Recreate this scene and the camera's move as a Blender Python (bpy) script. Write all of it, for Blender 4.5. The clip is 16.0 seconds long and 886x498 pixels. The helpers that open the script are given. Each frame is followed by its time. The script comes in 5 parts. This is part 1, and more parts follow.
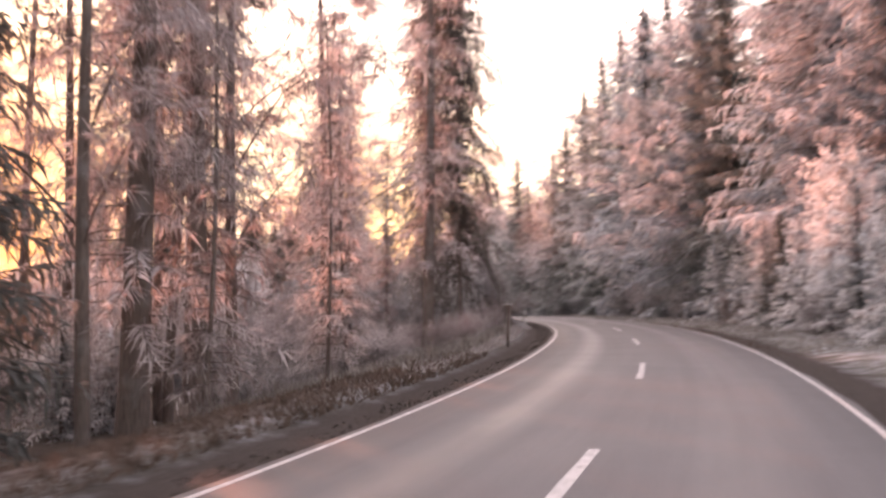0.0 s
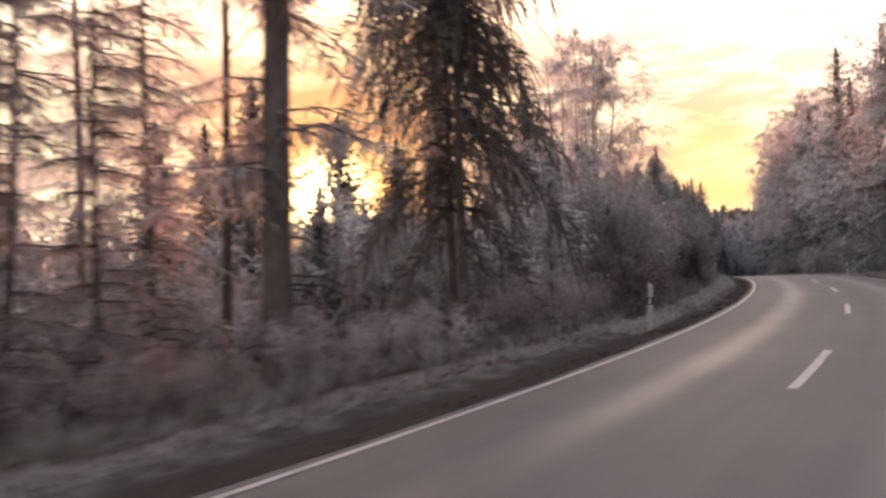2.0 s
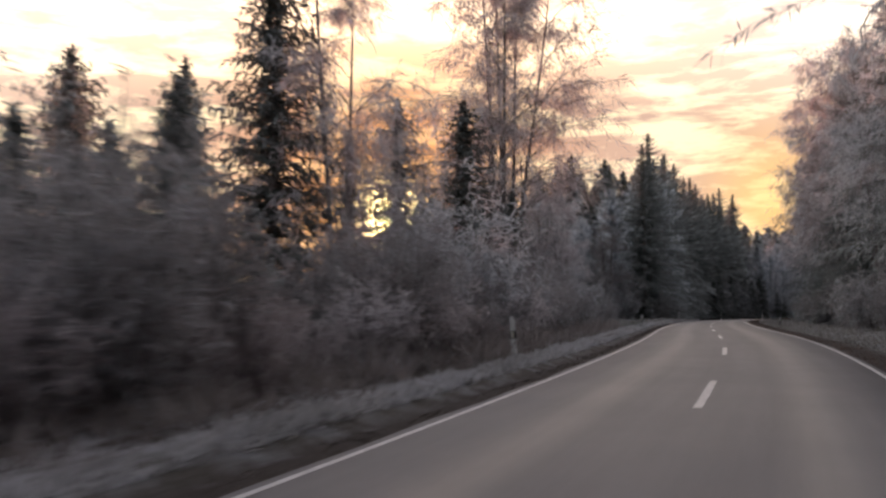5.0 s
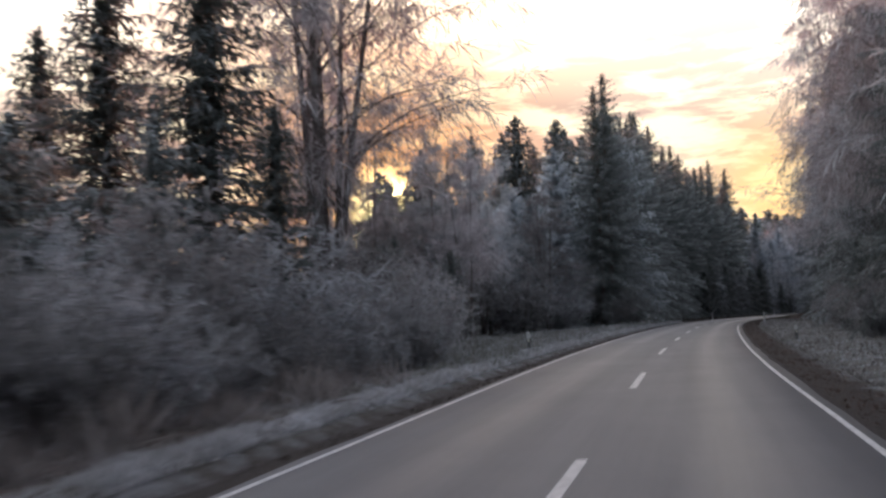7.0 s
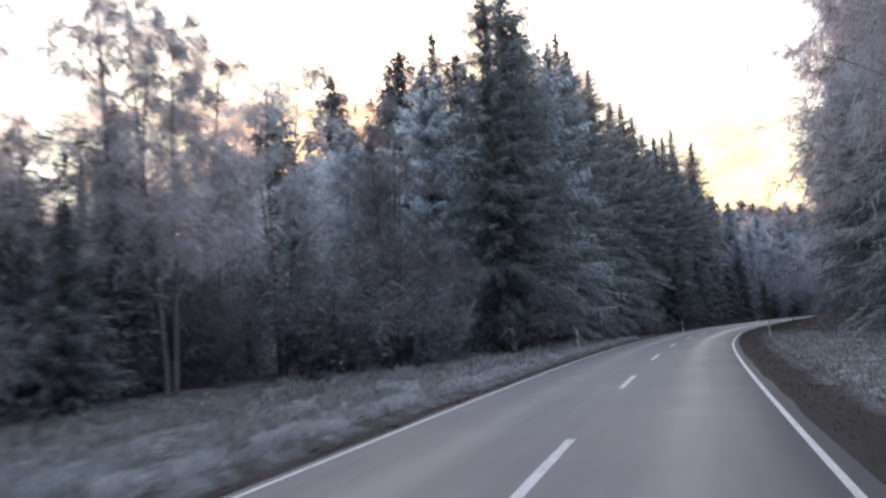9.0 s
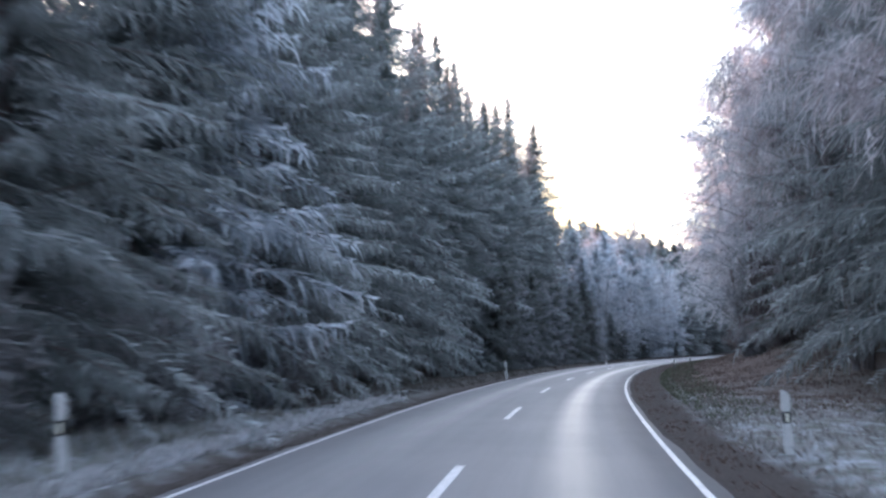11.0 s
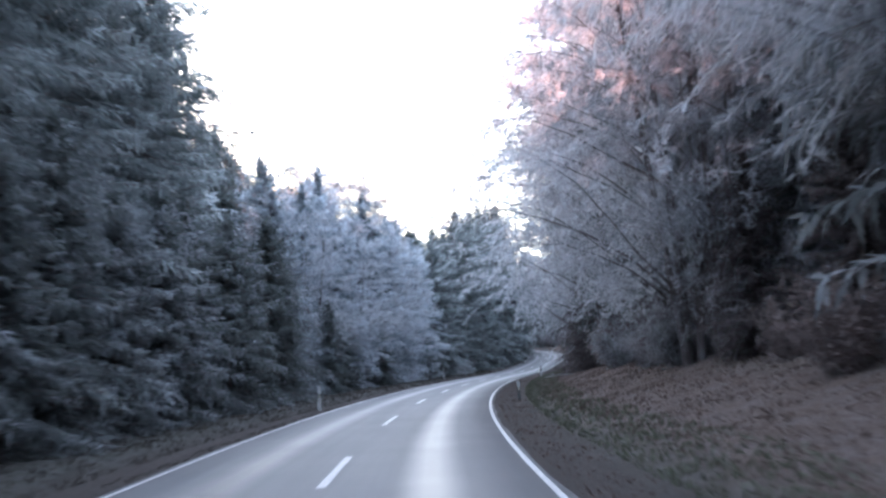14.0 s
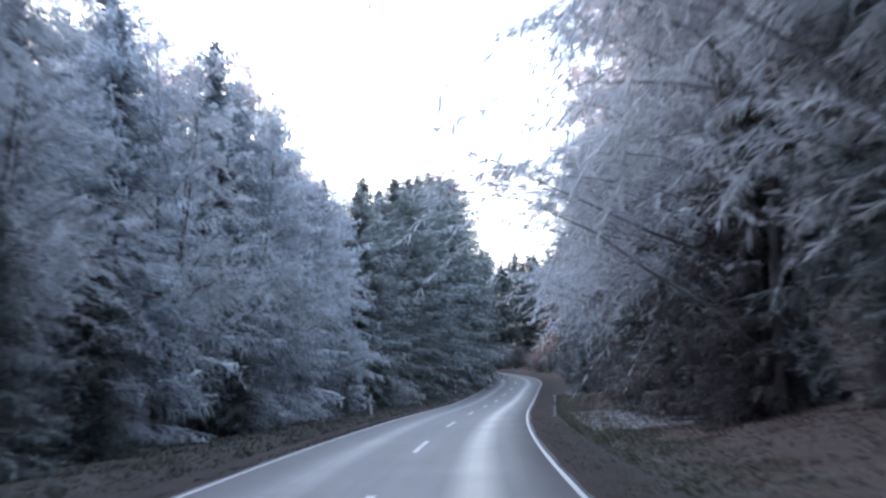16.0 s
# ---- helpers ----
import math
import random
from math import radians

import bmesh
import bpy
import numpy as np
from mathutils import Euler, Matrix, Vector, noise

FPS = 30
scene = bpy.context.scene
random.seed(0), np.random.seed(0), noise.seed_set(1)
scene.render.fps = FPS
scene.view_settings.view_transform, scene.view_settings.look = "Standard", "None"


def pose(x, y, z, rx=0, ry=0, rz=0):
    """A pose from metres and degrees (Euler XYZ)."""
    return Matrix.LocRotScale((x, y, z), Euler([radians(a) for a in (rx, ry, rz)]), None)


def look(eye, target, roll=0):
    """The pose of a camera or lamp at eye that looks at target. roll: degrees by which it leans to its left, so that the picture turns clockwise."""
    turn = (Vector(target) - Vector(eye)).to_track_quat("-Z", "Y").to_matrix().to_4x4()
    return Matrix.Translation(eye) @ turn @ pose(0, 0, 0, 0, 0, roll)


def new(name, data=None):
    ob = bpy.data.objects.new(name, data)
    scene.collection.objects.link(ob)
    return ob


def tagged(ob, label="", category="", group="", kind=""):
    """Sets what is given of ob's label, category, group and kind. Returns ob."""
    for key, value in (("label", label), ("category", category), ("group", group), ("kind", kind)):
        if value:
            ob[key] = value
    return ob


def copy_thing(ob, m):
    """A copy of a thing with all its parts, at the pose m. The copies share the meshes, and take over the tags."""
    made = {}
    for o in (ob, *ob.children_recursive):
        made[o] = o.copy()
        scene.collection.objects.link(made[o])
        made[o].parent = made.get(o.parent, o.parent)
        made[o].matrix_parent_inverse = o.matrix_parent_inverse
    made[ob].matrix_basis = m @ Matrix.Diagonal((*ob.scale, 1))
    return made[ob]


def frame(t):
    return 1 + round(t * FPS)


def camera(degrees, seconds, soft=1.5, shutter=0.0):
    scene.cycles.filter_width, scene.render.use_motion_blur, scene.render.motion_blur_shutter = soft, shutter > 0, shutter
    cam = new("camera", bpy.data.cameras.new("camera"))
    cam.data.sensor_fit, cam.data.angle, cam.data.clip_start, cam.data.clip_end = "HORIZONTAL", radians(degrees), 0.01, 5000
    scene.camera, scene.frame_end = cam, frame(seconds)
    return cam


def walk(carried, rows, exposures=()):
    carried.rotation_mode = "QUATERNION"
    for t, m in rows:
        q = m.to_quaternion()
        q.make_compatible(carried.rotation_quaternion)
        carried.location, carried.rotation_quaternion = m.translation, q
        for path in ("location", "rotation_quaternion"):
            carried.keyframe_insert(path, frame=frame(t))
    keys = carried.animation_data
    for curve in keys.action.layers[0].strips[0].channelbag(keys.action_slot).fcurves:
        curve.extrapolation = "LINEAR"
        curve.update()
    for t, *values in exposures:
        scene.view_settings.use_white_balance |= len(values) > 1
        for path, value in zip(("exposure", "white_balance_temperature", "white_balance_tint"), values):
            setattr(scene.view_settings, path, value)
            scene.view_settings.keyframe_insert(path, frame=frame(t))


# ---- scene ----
cam = camera(52.2, 16.0, soft=2.5, shutter=0.4)

# seconds, place, yaw (left), pitch, lean to the right
ROWS = [
    (0.0, 1.49, -5.25, -2.18, 18.67, 5.32, 0.87),
    (0.5, 1.64, 2.64, -1.89, 28.10, 2.48, 1.39),
    (1.0, 1.40, 10.53, -1.60, 35.32, 3.57, 0.61),
    (1.5, 0.75, 18.04, -1.32, 38.88, 3.17, 0.48),
    (2.0, -0.29, 25.63, -1.04, 41.08, 2.83, 1.74),
    (2.5, -1.88, 33.39, -0.76, 41.62, 2.35, 1.62),
    (3.0, -3.66, 40.70, -0.49, 43.02, 2.86, 0.78),
    (3.5, -5.67, 48.28, -0.22, 43.67, 4.21, 0.49),
    (4.0, -8.13, 55.42, 0.03, 44.42, 4.27, 0.72),
    (6.3, -22.32, 88.63, 0.99, 44.78, 4.61, 0.03),
    (6.5, -23.68, 91.44, 1.04, 44.98, 4.63, 0.64),
    (7.0, -27.31, 98.28, 1.15, 44.72, 4.50, 2.12),
    (7.5, -31.28, 105.72, 1.23, 44.43, 4.40, 2.95),
    (8.0, -35.30, 112.91, 1.30, 43.76, 4.54, 2.55),
    (8.5, -39.18, 120.24, 1.35, 43.40, 5.21, 3.72),
    (9.0, -43.25, 127.67, 1.40, 42.71, 5.17, 3.75),
    (9.5, -47.52, 135.53, 1.44, 41.30, 5.51, 4.09),
    (9.7, -49.21, 138.59, 1.45, 39.71, 6.71, 2.88),
    (11.8, -66.21, 172.45, 1.52, 27.63, 5.82, 2.10),
    (12.0, -67.77, 175.81, 1.53, 25.90, 5.67, 2.27),
    (12.5, -71.53, 184.38, 1.53, 22.21, 5.53, 1.92),
    (13.0, -74.92, 192.85, 1.54, 20.05, 5.84, 1.64),
    (13.5, -77.99, 201.71, 1.54, 16.91, 5.93, 3.73),
    (14.0, -80.99, 210.73, 1.54, 14.38, 7.16, 2.96),
    (14.5, -83.79, 220.06, 1.54, 12.02, 7.89, 2.31),
    (15.0, -86.24, 229.39, 1.54, 11.18, 6.47, 0.72),
    (15.5, -88.64, 239.01, 1.54, 10.36, 7.42, 0.95),
    (16.0, -90.53, 248.44, 1.54, 10.43, 8.46, 1.60),
]


def aim(x, y, z, yaw, pitch, lean):
    a, b = radians(yaw), radians(pitch)
    way = Vector((-math.sin(a) * math.cos(b), math.cos(a) * math.cos(b), math.sin(b)))
    eye = Vector((x, y, z))
    return look(eye, eye + way, -lean)


EXPOSURES = [(0.0, 1.3, 7300, 32), (0.5, 1.35, 7500, 40), (1.0, 1.12, 7600, 40), (1.5, 0.8, 7100, 28), (2.0, 0.55, 6900, 22), (2.5, 0.65, 6900, 19), (3.0, 0.8, 6900, 19),
             (3.5, 0.5, 6800, 18), (4.0, 0.2, 6700, 18), (6.5, 0.05, 6100, 14), (7.0, 0.3, 5900, 13), (7.5, 0.58, 5700, 13), (8.0, 0.7, 5600, 12), (9.5, 1.15, 5300, 11), (12.0, 2.05, 5000, 9),
             (13.5, 2.05, 5050, 9), (15.0, 2.05, 5000, 9), (16.0, 1.88, 5000, 9)]
walk(cam, [(t, aim(*r)) for t, *r in ROWS], EXPOSURES)

# ------------------------------------------------------------------ light
SUN_YAW, SUN_UP = radians(48.2), radians(6.2)
SUN_WAY = Vector((-math.sin(SUN_YAW) * math.cos(SUN_UP), math.cos(SUN_YAW) * math.cos(SUN_UP), math.sin(SUN_UP)))


def make_world():
    w = bpy.data.worlds.new("evening_sky")
    scene.world = w
    w.use_nodes = True
    n, l = w.node_tree.nodes, w.node_tree.links
    n.clear()
    sky = n.new("ShaderNodeTexSky")
    sky.sky_type = "NISHITA"
    sky.sun_disc = False
    sky.sun_elevation = SUN_UP
    sky.sun_rotation = -SUN_YAW
    sky.dust_density, sky.air_density, sky.ozone_density = 3.0, 1.2, 1.0
    co = n.new("ShaderNodeTexCoord")
    # broken cloud sheets, stretched along the horizon
    mp = n.new("ShaderNodeMapping")
    mp.inputs["Scale"].default_value = (1.0, 1.0, 4.6)
    l.new(co.outputs["Generated"], mp.inputs["Vector"])
    nz = n.new("ShaderNodeTexNoise")
    nz.inputs["Scale"].default_value, nz.inputs["Detail"].default_value, nz.inputs["Roughness"].default_value = 9.5, 7.0, 0.6
    nz.inputs["Distortion"].default_value = 0.3
    l.new(mp.outputs[0], nz.inputs["Vector"])
    rp = n.new("ShaderNodeValToRGB")
    rp.color_ramp.elements[0].position, rp.color_ramp.elements[1].position = 0.44, 0.57
    l.new(nz.outputs["Fac"], rp.inputs[0])
    # glow of the low sun
    dt = n.new("ShaderNodeVectorMath")
    dt.operation = "DOT_PRODUCT"
    dt.inputs[1].default_value = SUN_WAY
    l.new(co.outputs["Generated"], dt.inputs[0])
    mx = n.new("ShaderNodeMath")
    mx.operation = "MAXIMUM"
    mx.inputs[1].default_value = 0.0
    l.new(dt.outputs["Value"], mx.inputs[0])
    wide = n.new("ShaderNodeMath")
    wide.operation = "POWER"
    wide.inputs[1].default_value = 2.5
    l.new(mx.outputs[0], wide.inputs[0])
    near = n.new("ShaderNodeMath")
    near.operation = "POWER"
    near.inputs[1].default_value = 80.0
    l.new(mx.outputs[0], near.inputs[0])
    tight = n.new("ShaderNodeMath")
    tight.operation = "POWER"
    tight.inputs[1].default_value = 2500.0
    l.new(mx.outputs[0], tight.inputs[0])

    # a bright break in the clouds to the right of the sun
    dt2 = n.new("ShaderNodeVectorMath")
    dt2.operation = "DOT_PRODUCT"
    dt2.inputs[1].default_value = Vector((-math.sin(radians(24.0)), math.cos(radians(24.0)), 0.115)).normalized()
    l.new(co.outputs["Generated"], dt2.inputs[0])
    mx2 = n.new("ShaderNodeMath")
    mx2.operation = "MAXIMUM"
    mx2.inputs[1].default_value = 0.0
    l.new(dt2.outputs["Value"], mx2.inputs[0])
    gap = n.new("ShaderNodeMath")
    gap.operation = "POWER"
    gap.inputs[1].default_value = 320.0
    l.new(mx2.outputs[0], gap.inputs[0])

    def scaled(col, fac, k):
        m = n.new("ShaderNodeMixRGB")
        m.blend_type = "MIX"
        m.inputs[1].default_value = (0, 0, 0, 1)
        m.inputs[2].default_value = (*[c * k for c in col], 1)
        l.new(fac, m.inputs[0])
        return m.outputs[0]

    def add(a, b):
        m = n.new("ShaderNodeMixRGB")
        m.blend_type = "ADD"
        m.inputs[0].default_value = 1.0
        l.new(a, m.inputs[1])
        l.new(b, m.inputs[2])
        return m.outputs[0]

    cloud = n.new("ShaderNodeMixRGB")
    cloud.inputs[1].default_value = (*CLOUD_LOW, 1)
    cloud.inputs[2].default_value = (*CLOUD_HIGH, 1)
    l.new(rp.outputs[0], cloud.inputs[0])
    base = n.new("ShaderNodeMixRGB")
    base.blend_type = "ADD"
    base.inputs[0].default_value = 1.0
    half = n.new("ShaderNodeMixRGB")
    half.blend_type = "MULTIPLY"
    half.inputs[0].default_value = 1.0
    half.inputs[2].default_value = (SKY_K, SKY_K, SKY_K, 1)
    l.new(sky.outputs[0], half.inputs[1])
    l.new(half.outputs[0], base.inputs[1])
    lit = n.new("ShaderNodeMixRGB")
    lit.blend_type = "MULTIPLY"
    lit.inputs[0].default_value = 1.0
    l.new(cloud.outputs[0], lit.inputs[1])
    fall = n.new("ShaderNodeMapRange")
    fall.inputs[1].default_value, fall.inputs[2].default_value = -0.6, 1.0
    fall.inputs[3].default_value, fall.inputs[4].default_value = 0.35, 1.0
    l.new(dt.outputs["Value"], fall.inputs[0])
    l.new(fall.outputs[0], lit.inputs[2])
    l.new(lit.outputs[0], base.inputs[2])
    # the glow hugs the horizon
    sp = n.new("ShaderNodeSeparateXYZ")
    l.new(co.outputs["Generated"], sp.inputs[0])
    low = n.new("ShaderNodeMapRange")
    low.interpolation_type = "SMOOTHSTEP"
    low.inputs[1].default_value, low.inputs[2].default_value = 0.05, 0.55
    low.inputs[3].default_value, low.inputs[4].default_value = 1.0, 0.0
    l.new(sp.outputs[2], low.inputs[0])
    hug = n.new("ShaderNodeMath")
    hug.operation = "MULTIPLY"
    l.new(wide.outputs[0], hug.inputs[0])
    l.new(low.outputs[0], hug.inputs[1])
    dusk = n.new("ShaderNodeMixRGB")
    dusk.inputs[1].default_value = (*DUSK_LOW, 1)
    dusk.inputs[2].default_value = (*DUSK_HIGH, 1)
    l.new(rp.outputs[0], dusk.inputs[0])
    band = n.new("ShaderNodeMath")
    band.operation = "MULTIPLY"
    band.use_clamp = True
    band.inputs[1].default_value = 1.5
    l.new(hug.outputs[0], band.inputs[0])
    evening = n.new("ShaderNodeMixRGB")
    l.new(band.outputs[0], evening.inputs[0])
    l.new(base.outputs[0], evening.inputs[1])
    l.new(dusk.outputs[0], evening.inputs[2])
    def towards(base_col, fac, k, col):
        f = n.new("ShaderNodeMath")
        f.operation = "MULTIPLY"
        f.use_clamp = True
        f.inputs[1].default_value = k
        l.new(fac, f.inputs[0])
        m = n.new("ShaderNodeMixRGB")
        m.inputs[2].default_value = (*col, 1)
        l.new(f.outputs[0], m.inputs[0])
        l.new(base_col, m.inputs[1])
        return m.outputs[0]

    warm = towards(evening.outputs[0], near.outputs[0], GLOW_K, (1.25, 0.48, 0.07))
    warm = towards(warm, gap.outputs[0], 0.75, (1.3, 0.78, 0.24))
    total = add(warm, scaled((1.0, 0.75, 0.3), tight.outputs[0], 40.0))
    bg = n.new("ShaderNodeBackground")
    bg.inputs["Strength"].default_value = 1.0
    l.new(total, bg.inputs["Color"])
    out = n.new("ShaderNodeOutputWorld")
    l.new(bg.outputs[0], out.inputs[0])


SKY_K = 0.2
CLOUD_LOW, CLOUD_HIGH = (0.60, 0.54, 0.56), (1.15, 1.08, 1.10)
GLOW_K = 0.9
DUSK_LOW, DUSK_HIGH = (0.72, 0.50, 0.37), (1.35, 1.14, 0.72)
make_world()
sun = new("sun", bpy.data.lights.new("sun", "SUN"))
sun.data.energy, sun.data.angle, sun.data.color = 5.6, radians(1.0), (1.0, 0.42, 0.28)
sun.matrix_world = look((0, 0, 60), Vector((0, 0, 60)) - SUN_WAY)


# ------------------------------------------------------------------ materials
def mat_new(name):
    m = bpy.data.materials.new(name)
    m.use_nodes = True
    nt = m.node_tree
    return m, nt.nodes, nt.links, nt.nodes["Principled BSDF"]


def noise_node(n, l, scale, detail=4.0, rough=0.6, vec=None):
    t = n.new("ShaderNodeTexNoise")
    t.inputs["Scale"].default_value, t.inputs["Detail"].default_value, t.inputs["Roughness"].default_value = scale, detail, rough
    if vec is not None:
        l.new(vec, t.inputs["Vector"])
    return t.outputs["Fac"]


def ramp_node(n, l, fac, stops):
    r = n.new("ShaderNodeValToRGB")
    e = r.color_ramp.elements
    while len(e) < len(stops):
        e.new(0.5)
    for i, (p, c) in enumerate(stops):
        e[i].position, e[i].color = p, (*c, 1) if len(c) == 3 else c
    l.new(fac, r.inputs[0])
    return r.outputs[0]


def mix_col(n, l, fac, a, b, blend="MIX"):
    m = n.new("ShaderNodeMixRGB")
    m.blend_type = blend
    for i, v in ((0, fac), (1, a), (2, b)):
        if isinstance(v, (int, float)):
            m.inputs[i].default_value = v
        elif isinstance(v, tuple):
            m.inputs[i].default_value = (*v, 1)
        else:
            l.new(v, m.inputs[i])
    return m.outputs[0]


def math_node(n, l, op, a, b=0.0):
    m = n.new("ShaderNodeMath")
    m.operation = op
    for i, v in ((0, a), (1, b)):
        if isinstance(v, (int, float)):
            m.inputs[i].default_value = v
        else:
            l.new(v, m.inputs[i])
    return m.outputs[0]


def bump_to(n, l, bsdf, height, strength, dist):
    b = n.new("ShaderNodeBump")
    b.inputs["Strength"].default_value, b.inputs["Distance"].default_value = strength, dist
    l.new(height, b.inputs["Height"])
    l.new(b.outputs[0], bsdf.inputs["Normal"])


def foliage(name, dark, mid, frost, lo, hi, through_light=0.25):
    """Needles or twigs, from bare inside to rimed at the tips: each blade differs, in drifts about a metre wide."""
    m, n, l, b = mat_new(name)
    geo = n.new("ShaderNodeNewGeometry")
    info = n.new("ShaderNodeObjectInfo")
    co = n.new("ShaderNodeTexCoord")
    drift = noise_node(n, l, 0.7, 3.0, 0.6, co.outputs["Object"])
    uv = n.new("ShaderNodeUVMap")
    sx = n.new("ShaderNodeSeparateXYZ")
    l.new(uv.outputs[0], sx.inputs[0])
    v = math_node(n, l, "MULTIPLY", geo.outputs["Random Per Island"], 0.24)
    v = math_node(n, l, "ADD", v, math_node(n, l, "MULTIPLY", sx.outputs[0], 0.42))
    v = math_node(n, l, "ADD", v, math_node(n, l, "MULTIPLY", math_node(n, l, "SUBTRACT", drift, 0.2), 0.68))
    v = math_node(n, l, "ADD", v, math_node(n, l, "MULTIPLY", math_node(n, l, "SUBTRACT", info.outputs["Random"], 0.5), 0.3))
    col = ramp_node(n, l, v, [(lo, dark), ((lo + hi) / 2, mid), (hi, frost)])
    l.new(col, b.inputs["Base Color"])
    b.inputs["Roughness"].default_value = 0.75
    b.inputs["Specular IOR Level"].default_value = 0.25
    tr = n.new("ShaderNodeBsdfTranslucent")
    l.new(col, tr.inputs["Color"])
    ms = n.new("ShaderNodeMixShader")
    ms.inputs[0].default_value = through_light
    l.new(b.outputs[0], ms.inputs[1])
    l.new(tr.outputs[0], ms.inputs[2])
    l.new(ms.outputs[0], n["Material Output"].inputs["Surface"])
    return m


def bark(name, a, c, frost):
    m, n, l, b = mat_new(name)
    co = n.new("ShaderNodeTexCoord")
    mp = n.new("ShaderNodeMapping")
    mp.inputs["Scale"].default_value = (1, 1, 0.18)
    l.new(co.outputs["Object"], mp.inputs["Vector"])
    f = noise_node(n, l, 14.0, 6.0, 0.65, mp.outputs[0])
    g = noise_node(n, l, 1.4, 3.0, 0.5, co.outputs["Object"])
    col = ramp_node(n, l, f, [(0.3, a), (0.7, c)])
    col = mix_col(n, l, ramp_node(n, l, g, [(0.5, (0, 0, 0)), (0.75, (0.6, 0.6, 0.6))]), col, frost)
    l.new(col, b.inputs["Base Color"])
    b.inputs["Roughness"].default_value = 0.9
    bump_to(n, l, b, f, 0.8, 0.03)
    return m


def birch_bark():
    m, n, l, b = mat_new("birch_bark")
    co = n.new("ShaderNodeTexCoord")
    mp = n.new("ShaderNodeMapping")
    mp.inputs["Scale"].default_value = (1.2, 1.2, 5.0)
    l.new(co.outputs["Object"], mp.inputs["Vector"])
    f = noise_node(n, l, 2.2, 5.0, 0.7, mp.outputs[0])
    col = ramp_node(n, l, f, [(0.36, (0.05, 0.045, 0.045)), (0.5, (0.2, 0.18, 0.17)), (0.7, (0.27, 0.25, 0.24))])
    l.new(col, b.inputs["Base Color"])
    b.inputs["Roughness"].default_value = 0.8
    return m


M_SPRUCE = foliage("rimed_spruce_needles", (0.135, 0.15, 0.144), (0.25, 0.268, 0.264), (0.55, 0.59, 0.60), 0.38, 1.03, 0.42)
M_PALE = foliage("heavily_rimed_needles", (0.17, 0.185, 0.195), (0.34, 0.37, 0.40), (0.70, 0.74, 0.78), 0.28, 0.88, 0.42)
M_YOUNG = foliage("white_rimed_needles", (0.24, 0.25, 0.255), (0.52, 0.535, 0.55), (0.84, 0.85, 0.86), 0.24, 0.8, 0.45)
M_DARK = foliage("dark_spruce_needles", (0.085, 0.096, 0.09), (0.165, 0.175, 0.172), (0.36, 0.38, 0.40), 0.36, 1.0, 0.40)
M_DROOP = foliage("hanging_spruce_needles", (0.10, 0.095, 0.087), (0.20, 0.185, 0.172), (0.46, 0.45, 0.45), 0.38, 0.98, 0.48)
M_TWIG = foliage("rimed_twigs", (0.16, 0.12, 0.11), (0.38, 0.34, 0.34), (0.68, 0.66, 0.68), 0.3, 0.85, 0.35)
# hoar frost; the pale colour also paints haze over the right-hand trees
M_FROST_HAZE = foliage("frost_and_haze_twigs", (0.22, 0.225, 0.23), (0.39, 0.4, 0.415), (0.66, 0.68, 0.70), 0.25, 0.82, 0.5)
M_BUSH = foliage("rimed_bush_twigs", (0.17, 0.155, 0.152), (0.29, 0.28, 0.282), (0.52, 0.52, 0.54), 0.3, 0.95, 0.46)
M_GREY = foliage("grey_thicket_twigs", (0.15, 0.145, 0.145), (0.27, 0.268, 0.272), (0.55, 0.57, 0.60), 0.35, 1.0, 0.42)
M_RUST = foliage("rust_brown_twigs", (0.12, 0.09, 0.082), (0.23, 0.19, 0.175), (0.5, 0.45, 0.44), 0.3, 1.0, 0.2)
M_BROWN = foliage("brownish_spruce_needles", (0.085, 0.075, 0.072), (0.155, 0.133, 0.128), (0.33, 0.31, 0.315), 0.4, 1.08, 0.35)
M_HOAR = foliage("pinkish_hoar_twigs", (0.20, 0.165, 0.16), (0.38, 0.34, 0.34), (0.70, 0.675, 0.68), 0.3, 0.92, 0.45)
M_BARK = bark("dark_bark", (0.08, 0.066, 0.06), (0.17, 0.135, 0.12), (0.25, 0.25, 0.26))
M_BIRCH = birch_bark()
M_LIMB = bark("grey_limb_bark", (0.06, 0.05, 0.048), (0.16, 0.14, 0.13), (0.4, 0.4, 0.42))


